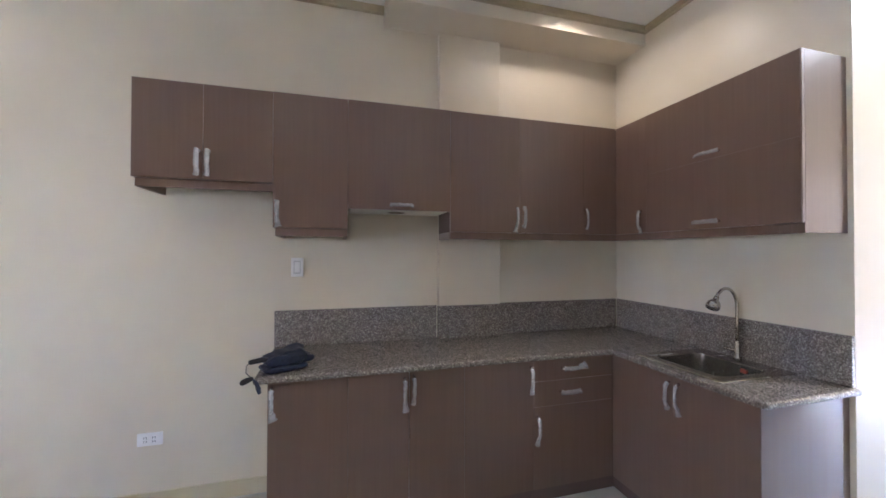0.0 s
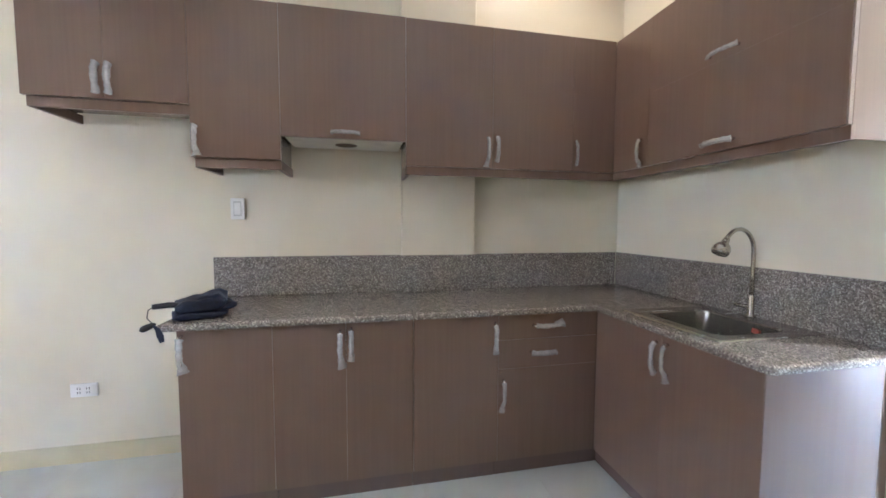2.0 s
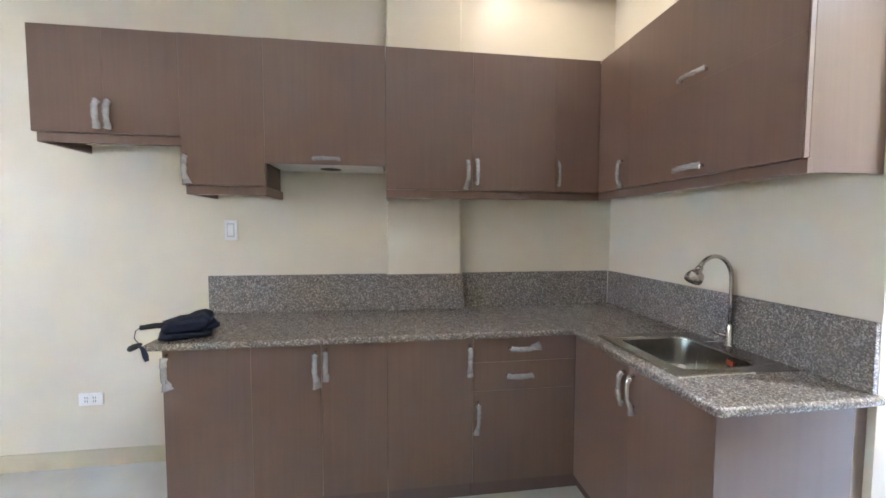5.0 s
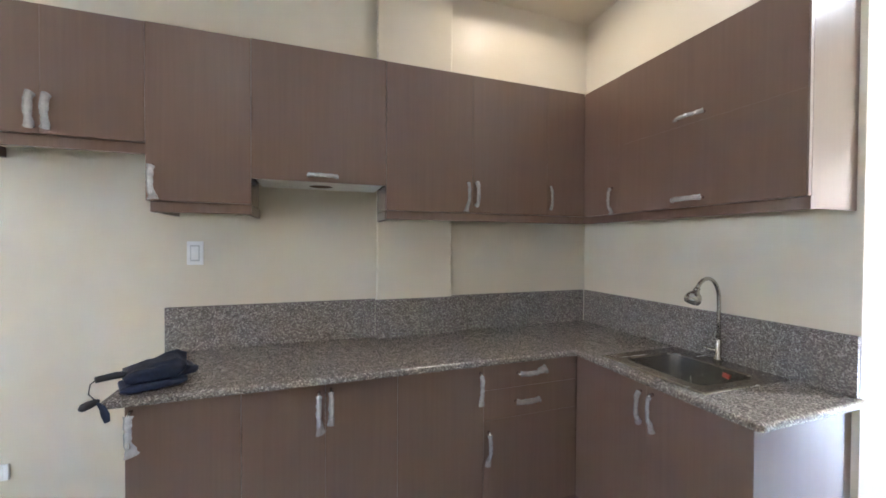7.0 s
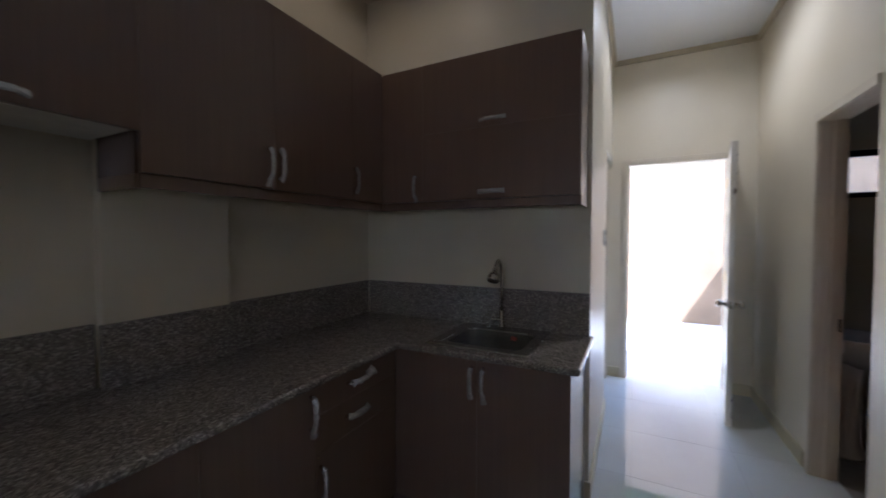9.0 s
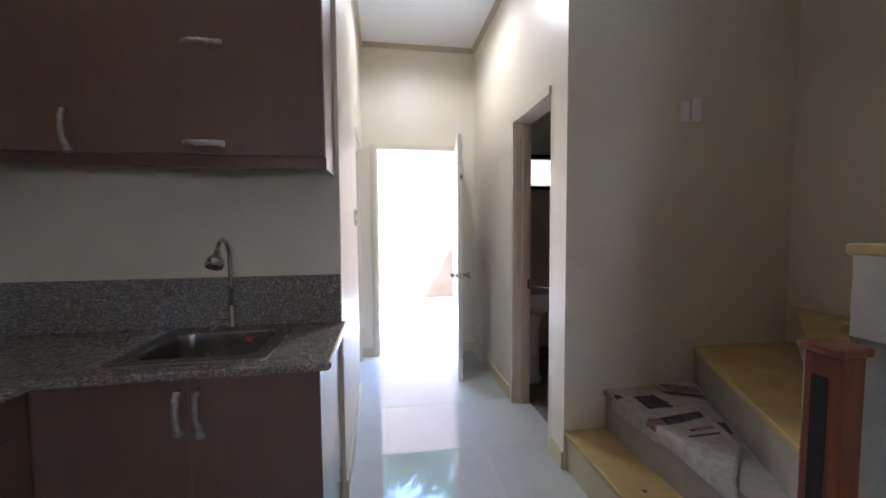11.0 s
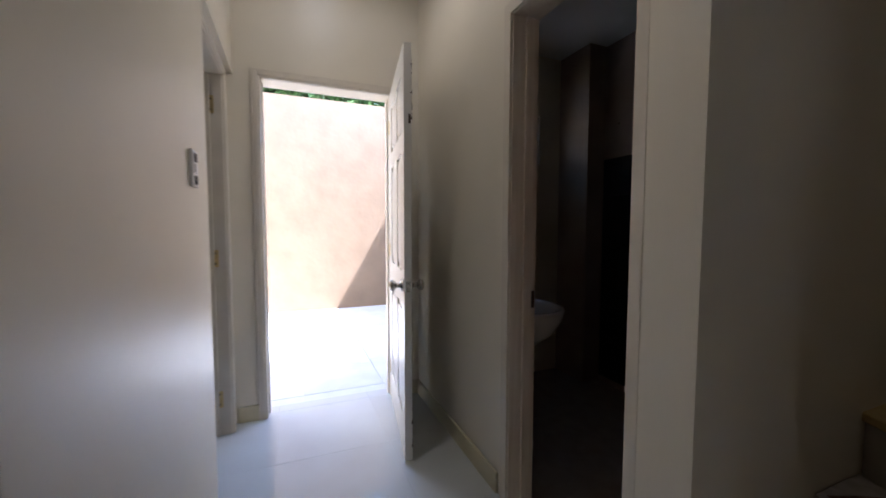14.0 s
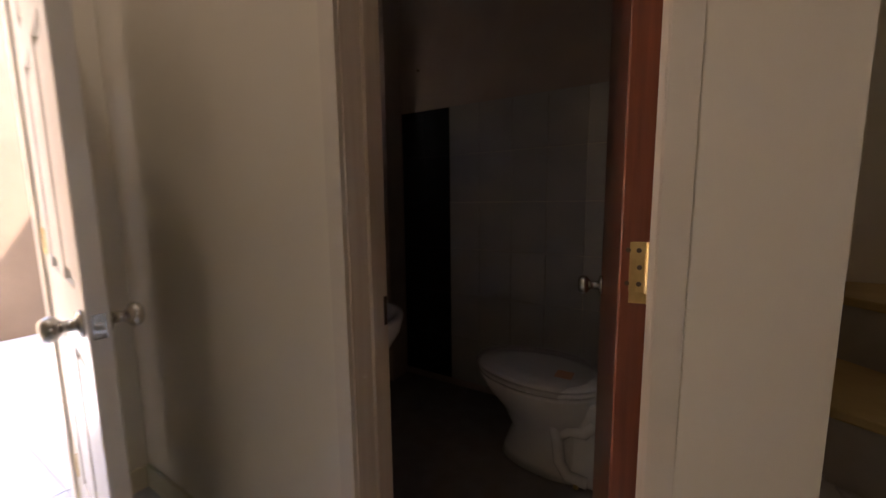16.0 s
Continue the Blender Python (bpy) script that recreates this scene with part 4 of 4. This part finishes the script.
# Dark strip laid flat on the face in place of a shaded recess.
boxpart("dark_strip", (1.247, 1.283, 0.010, 0.0115, 0.35, 0.98), DARK, newel)


# newspapers spread over the second step
def newspaper(corners, z, wave, seed, prints, label):
    root = thing("newspaper", (*corners[0], z), label, "newspaper", "newspapers on the stairs")
    rnd = random.Random(seed)
    ph = [rnd.uniform(0, 6) for _ in range(3)]
    y_edge = PY + 0.02

    def surf(q):
        h = z + wave * (1.3 + math.sin(17 * q.x + ph[0]) * 0.6 + math.sin(21 * q.y + ph[1]) * 0.5 + math.sin(38 * (q.x + q.y) + ph[2]) * 0.22)
        if q.y > y_edge:
            h -= (q.y - y_edge) * 1.6
            q = Vector((q.x, y_edge + (q.y - y_edge) * 0.25))
        return Vector((q.x, q.y, h))

    def sheet(quad, n, lift, thick):
        p = [Vector(q) for q in quad]
        bm = bmesh.new()
        g = [[bm.verts.new(surf((p[0] * (1 - i / n) + p[1] * i / n) * (1 - j / n) + (p[3] * (1 - i / n) + p[2] * i / n) * j / n) + Vector((0, 0, lift)))
              for j in range(n + 1)] for i in range(n + 1)]
        for i in range(n):
            for j in range(n):
                bm.faces.new((g[i][j], g[i + 1][j], g[i + 1][j + 1], g[i][j + 1]))
        got = bmesh.ops.extrude_face_region(bm, geom=bm.faces[:])
        bmesh.ops.translate(bm, verts=[v for v in got["geom"] if isinstance(v, bmesh.types.BMVert)], vec=(0, 0, thick))
        return bm
    part("sheet", sheet(corners, 18, 0.0, 0.0015), PAPER, root, smooth=True)
    for quad, ink in prints:
        part("print", sheet(quad, 10, 0.0022, 0.0006), ink, root, smooth=True)


newspaper([(2.17, -0.38), (1.80, -0.29), (1.83, -0.400), (2.18, -0.585)], 0.440, 0.003, 5,
          [([(1.975, -0.425), (1.875, -0.365), (1.885, -0.425), (1.97, -0.472)], INK)], "grey newspaper page lying against a stair riser")
newspaper([(2.31, -0.09), (1.96, -0.09), (1.98, -0.44), (2.32, -0.40)], 0.444, 0.003, 2,
          [([(2.264, -0.222), (2.138, -0.217), (2.143, -0.36), (2.278, -0.346)], INK), ([(2.30, -0.13), (2.262, -0.13), (2.262, -0.165), (2.30, -0.165)], INK)],
          "open grey newspaper with a dark photograph draped over a stair edge")
newspaper([(2.058, -0.10), (1.56, -0.085), (1.79, -0.36), (2.07, -0.455)], 0.449, 0.004, 3,
          [([(2.045, -0.195), (1.981, -0.184), (2.011, -0.40), (2.063, -0.425)], INK), ([(2.043, -0.115), (1.985, -0.115), (1.981, -0.18), (2.043, -0.19)], INKRED),
           ([(1.933, -0.25), (1.912, -0.245), (1.915, -0.36), (1.936, -0.37)], INKRED), ([(1.885, -0.20), (1.872, -0.20), (1.872, -0.35), (1.885, -0.355)], INK)],
          "crumpled newspaper with a dark headline band on a stair")
newspaper([(2.40, -0.44), (2.286, -0.425), (2.20, -0.585), (2.40, -0.695)], 0.452, 0.004, 4,
          [([(2.385, -0.462), (2.30, -0.445), (2.215, -0.58), (2.30, -0.625)], INKRED), ([(2.285, -0.455), (2.262, -0.47), (2.245, -0.53), (2.27, -0.525)], INK)],
          "brownish colour-printed newspaper page on a stair")

bm = bmesh.new()
tube(bm, [(1.905, -0.020, 0.2202), (1.905, -0.020, 0.2206)], [0.011, 0.008], 12)
single("paint_chip", bm, mat("bare_brown_spot", (0.16, 0.09, 0.04), 0.8, scale=60), "small bare brown spot on the lowest tread", "paint chip")

# ---- bathroom ----
setting("bathroom_floor", [(XT + 0.165, XE, YS, YB - 0.126, -0.004, 0.004)], BFLOOR, "dull brown bathroom floor", "floor")
# Thin brown layer over the cream wall, above and below the tiles.
setting("wall_bathroom_brown", [(XT + 0.166, 4.119, YS, YS + 0.004, 1.757, 2.62), (XT + 0.166, 4.119, YS, YS + 0.006, 0.004, 0.05)], BATHWALL, "brown wall layer round the bathroom tiles")
setting("bathroom_chase", [(4.12, XE, YS, -1.16, 0, 2.62)], BATHWALL, "boxed pipe chase in the bathroom corner", "wall")
wall_tiles = tagged(new("bathroom_tiles"), "greige glazed wall tiles with a black tiled strip", "wall tiles", kind="structure")
WHERE[wall_tiles] = Vector((0, 0, 0))
bm = bmesh.new()
box(bm, 0, 0.1975, 0, 0.008, 0, 0.2825, 0.0015, 1)
proto = link_mesh("tile", bm, BTILE)
tile_me = proto.data
bpy.data.objects.remove(proto)
WHERE.popitem()


def wall_tile(x, y, z, rz, me):
    ob = new("tile", me)
    ob.parent = wall_tiles
    ob.location, ob.rotation_euler = (x, y, z), (0, 0, radians(rz))


for i in range(6):
    for j in range(6):
        wall_tile(3.66 - 0.2 * i, YS + 0.006, 0.05 + 0.285 * j + 0.1413, 0, tile_me)
for i in range(6):
    for j in range(6):
        wall_tile(XT + 0.171, -0.17 - 0.2 * i - 0.03, 0.05 + 0.285 * j + 0.1413, 90, tile_me)
bm = bmesh.new()
box(bm, 0, 0.1765, 0, 0.008, 0, 0.2825, 0.0015, 1)
proto = link_mesh("tile", bm, BLACKTILE)
black_me = proto.data
bpy.data.objects.remove(proto)
boxpart("grout", (3.766, 4.117, YS + 0.001, YS + 0.0035, 0.02, 1.753), BLACKTILE, wall_tiles)
for i in range(2):
    for j in range(6):
        wall_tile(3.851 + 0.178 * i, YS + 0.006, 0.05 + 0.285 * j + 0.1413, 0, black_me)

wc = thing("toilet", (2.95, -0.90, 0.004), "white porcelain toilet wrapped in clear plastic film", "toilet")
AX = -0.90


def ellipse(bm, cx, rx0, rx1, ry, z, n=28):
    """An egg: rx0 towards the wall, rx1 towards the front."""
    return [bm.verts.new((cx + (rx1 if math.cos(t) > 0 else rx0) * math.cos(t), AX + ry * math.sin(t), z)) for t in [2 * math.pi * k / n for k in range(n)]]


def loft(bm, rings):
    for r0, r1 in zip(rings, rings[1:]):
        n = len(r0)
        for k in range(n):
            bm.faces.new((r0[k], r0[(k + 1) % n], r1[(k + 1) % n], r1[k]))
    bm.faces.new(rings[0][::-1])
    bm.faces.new(rings[-1])


bm = bmesh.new()
loft(bm, [ellipse(bm, 2.98, 0.20, 0.25, 0.115, 0.004), ellipse(bm, 2.98, 0.20, 0.24, 0.11, 0.05), ellipse(bm, 2.98, 0.20, 0.20, 0.10, 0.16),
          ellipse(bm, 3.0, 0.21, 0.23, 0.125, 0.25), ellipse(bm, 3.02, 0.23, 0.29, 0.165, 0.33), ellipse(bm, 3.02, 0.24, 0.32, 0.18, 0.385), ellipse(bm, 3.02, 0.24, 0.325, 0.18, 0.40)])
part("pedestal", bm, PORCELAIN, wc, smooth=True)
bm = bmesh.new()
loft(bm, [ellipse(bm, 3.02, 0.235, 0.32, 0.178, 0.404), ellipse(bm, 3.02, 0.24, 0.33, 0.185, 0.412), ellipse(bm, 3.02, 0.24, 0.33, 0.185, 0.424), ellipse(bm, 3.02, 0.23, 0.32, 0.178, 0.428)])
part("seat", bm, PORCELAIN, wc, smooth=True)
bm = bmesh.new()
loft(bm, [ellipse(bm, 3.02, 0.235, 0.322, 0.178, 0.431), ellipse(bm, 3.02, 0.24, 0.332, 0.186, 0.438), ellipse(bm, 3.02, 0.23, 0.315, 0.175, 0.452), ellipse(bm, 3.02, 0.15, 0.22, 0.11, 0.462)])
part("lid", bm, PORCELAIN, wc, smooth=True)
boxpart("tank", (2.585, 2.755, AX - 0.19, AX + 0.19, 0.38, 0.74), PORCELAIN, wc, bevel=0.025)
boxpart("tank_lid", (2.58, 2.765, AX - 0.20, AX + 0.20, 0.742, 0.775), PORCELAIN, wc, bevel=0.012)
bm = bmesh.new()
tube(bm, [(3.03, AX + 0.085, 0.30), (2.97, AX + 0.100, 0.27), (2.945, AX + 0.103, 0.20), (2.935, AX + 0.104, 0.10), (2.90, AX + 0.106, 0.045), (2.82, AX + 0.106, 0.04)],
     [0.022, 0.026, 0.026, 0.026, 0.026, 0.024], 12)
tube(bm, [(2.945, AX + 0.098, 0.20), (2.90, AX + 0.100, 0.245), (2.84, AX + 0.100, 0.25), (2.80, AX + 0.100, 0.30)], [0.02, 0.024, 0.024, 0.022], 12)
part("trapway", bm, PORCELAIN, wc, smooth=True)
boxpart("rear_body", (2.66, 2.90, AX - 0.098, AX + 0.098, 0.004, 0.385), PORCELAIN, wc, bevel=0.02)
bm = bmesh.new()
tube(bm, [(2.86, AX + 0.125, 0.018), (2.86, AX + 0.125, 0.034)], 0.011, 10)
part("bolt_cap", bm, BRASS, wc)
boxpart("sticker", (2.90, 2.97, AX + 0.02, AX + 0.09, 0.4615, 0.4635), mat("orange_sticker", (0.7, 0.22, 0.03), 0.5), wc, "orange sticker on the lid")
bm = bmesh.new()
rnd = random.Random(9)
loft(bm, [ellipse(bm, 3.02, 0.20, 0.337, 0.190, 0.405), ellipse(bm, 3.02, 0.20, 0.345, 0.194, 0.44), ellipse(bm, 3.02, 0.19, 0.325, 0.182, 0.462), ellipse(bm, 3.02, 0.12, 0.22, 0.11, 0.470)])
for v in bm.verts:
    v.co += Vector((rnd.uniform(-1, 1), rnd.uniform(-1, 1), rnd.uniform(0, 1))) * 0.005
part("plastic_film", bm, mat("thin_clear_film", (0.85, 0.85, 0.87), 0.1, alpha=0.28, bump=0.5, bump_scale=60), wc, "clear plastic film")

basin = thing("washbasin", (3.60, -0.25, 0.004), "white porcelain pedestal washbasin", "washbasin")
bm = bmesh.new()
prof = [(0.10, 0.60), (0.17, 0.66), (0.215, 0.74), (0.225, 0.785), (0.222, 0.795), (0.20, 0.795), (0.185, 0.775), (0.13, 0.70), (0.0, 0.68)]
lathe(bm, prof, 32, (3.60, -0.245, 0.0), 1.05, 0.92)
part("bowl", bm, PORCELAIN, basin, smooth=True)
bm = bmesh.new()
lathe(bm, [(0.10, 0.004), (0.10, 0.03), (0.075, 0.10), (0.07, 0.45), (0.10, 0.62)], 24, (3.60, -0.20, 0.0))
part("pedestal", bm, PORCELAIN, basin, smooth=True)
boxpart("back_ledge", (3.40, 3.80, -0.12, -0.032, 0.70, 0.80), PORCELAIN, basin, bevel=0.015)

w2 = tagged(new("window_2"), "small black aluminium bathroom window", "window", kind="structure")
WHERE[w2] = Vector((0, 0, 0))
for y0, y1 in ((WY0, WY0 + 0.05), (WY1 - 0.05, WY1)):
    boxpart("window_frame", (XE + 0.03, XE + 0.08, y0, y1, WZ0, WZ1), BLACKALU, w2)
for z0, z1 in ((WZ0, WZ0 + 0.045), (WZ1 - 0.05, WZ1)):
    boxpart("window_frame", (XE + 0.03, XE + 0.08, WY0 + 0.05, WY1 - 0.05, z0, z1), BLACKALU, w2)
boxpart("pane", (XE + 0.05, XE + 0.056, WY0 + 0.05, WY1 - 0.05, WZ0 + 0.045, WZ1 - 0.05), GLASS, w2)

# ---- yard ----
GX = 7.757
setting("yard_wall", [(GX, GX + 0.15, YS - 0.35, 3.4, -0.15, 3.11)], RENDER, "peach rendered masonry yard wall", "garden wall")
setting("yard_wall_side", [(XE + 0.15, GX, -1.60, -1.45, -0.15, 3.11)], RENDER, "peach rendered masonry side wall", "garden wall")
# Unseen wall, set close in and painted pale to bounce sun into the hall.
setting("yard_bounce_wall", [(XE + 0.15, GX, 2.35, 2.5, -0.15, 3.11)], PAINT, "unseen cream masonry side wall added to bounce sunlight", "garden wall")
setting("ground", [(-300, 300, -300, 300, -0.4, -0.12)], SOIL, "bare brown earth", "ground")
setting("yard_floor", [(XE + 0.15, GX, -1.45, 2.35, -0.12, -0.026)], GROUT, "grout bed under pale yard tiles", "floor")


def tree(name, x, y, height, spread, seed, label):
    rnd = random.Random(seed)
    root = thing(name, (x, y, -0.12), label, "tree", "trees behind the yard wall")
    bm = bmesh.new()
    tube(bm, [(x, y, -0.12), (x + 0.05, y, height * 0.25), (x - 0.03, y + 0.08, height * 0.5), (x, y, height * 0.8)], [0.16, 0.13, 0.10, 0.04], 10)
    part("trunk", bm, BARK, root, smooth=True)
    tips = []
    for k in range(13):
        ang, z0 = rnd.uniform(0, 6.28), height * rnd.uniform(0.35, 0.7)
        ln = spread * rnd.uniform(0.5, 0.95)
        end = Vector((x + ln * math.cos(ang), y + ln * math.sin(ang), z0 + ln * rnd.uniform(0.2, 0.7)))
        bm = bmesh.new()
        tube(bm, [(x, y, z0), (x + 0.5 * ln * math.cos(ang), y + 0.5 * ln * math.sin(ang), z0 + 0.25 * ln), end], [0.06, 0.04, 0.012], 7)
        part("limb", bm, BARK, root, smooth=True)
        tips.append(end)
        tips.append((end + Vector((x, y, z0))) / 2 + Vector((0, 0, 0.3)))
    verts, faces = [], []
    for tipp in tips:
        for _ in range(19):
            c0 = tipp + Vector((rnd.gauss(0, 0.42), rnd.gauss(0, 0.42), rnd.gauss(0, 0.34)))
            for _ in range(32):
                q = c0 + Vector((rnd.gauss(0, 0.17), rnd.gauss(0, 0.17), rnd.gauss(0, 0.13)))
                u = Vector((rnd.gauss(0, 1), rnd.gauss(0, 1), rnd.gauss(0, 0.5))).normalized()
                w = u.orthogonal().normalized()
                if rnd.random() < 0.5:
                    w = u.cross(w)
                s = rnd.uniform(0.055, 0.12)
                i = len(verts)
                verts += [q - u * s, q + w * s * 0.42 - u * s * 0.1, q + u * s, q - w * s * 0.42 - u * s * 0.1]
                faces.append((i, i + 1, i + 2, i + 3))
    me = bpy.data.meshes.new("crown")
    me.from_pydata([tuple(v) for v in verts], [], faces)
    me.materials.append(LEAF)
    ob = new("crown", me)
    ob.parent = root
    ob.matrix_parent_inverse = Matrix.Translation(-WHERE[root])


tree("tree", 11.2, 0.2, 7.2, 2.2, 1, "leafy green tree with small leaves behind the wall")
tree("tree", 11.4, 2.8, 7.6, 2.3, 2, "leafy green tree with small leaves behind the wall")
tree("tree", 11.8, -2.4, 7.6, 2.4, 3, "leafy green tree with small leaves behind the wall")
tree("tree", 13.6, 1.3, 8.6, 2.8, 4, "tall leafy green tree behind the wall")

# ---- floor tiles ----
def tiles(parent, x0, x1, y0, y1, ox, oy, size, z0, z1, material, gap=0.0022):
    """Square tiles on a grid through (ox, oy), cut at the edges of the floor."""
    cache = {}
    i0, i1 = math.floor((x0 - ox) / size), math.ceil((x1 - ox) / size)
    j0, j1 = math.floor((y0 - oy) / size), math.ceil((y1 - oy) / size)
    for i in range(i0, i1):
        for j in range(j0, j1):
            a0, a1 = max(x0, ox + i * size), min(x1, ox + (i + 1) * size)
            b0, b1 = max(y0, oy + j * size), min(y1, oy + (j + 1) * size)
            if a1 - a0 < 0.01 or b1 - b0 < 0.01:
                continue
            key = (round(a1 - a0, 3), round(b1 - b0, 3))
            if key not in cache:
                bm = bmesh.new()
                w, h = (a1 - a0 - gap) / 2, (b1 - b0 - gap) / 2
                box(bm, -w, w, -h, h, z0, z1, 0.0006, 1)
                me = bpy.data.meshes.new("tile")
                bm.to_mesh(me)
                bm.free()
                me.materials.append(material)
                cache[key] = me
            ob = new("tile", cache[key])
            ob.parent = parent
            ob.matrix_parent_inverse = Matrix.Translation(-WHERE[parent])
            ob.location = ((a0 + a1) / 2, (b0 + b1) / 2, 0)


tiles(FLOOR_OB, XW, XE + 0.15, YS, YN, 4.5, 1.057, 0.60, -0.002, 0.0, FLOOR, 0.0012)
tiles(bpy.data.objects["yard_floor"], XE + 0.15, GX, -1.45, 2.35, 4.75, 0.29, 0.60, -0.026, -0.02, YARDTILE, 0.0045)
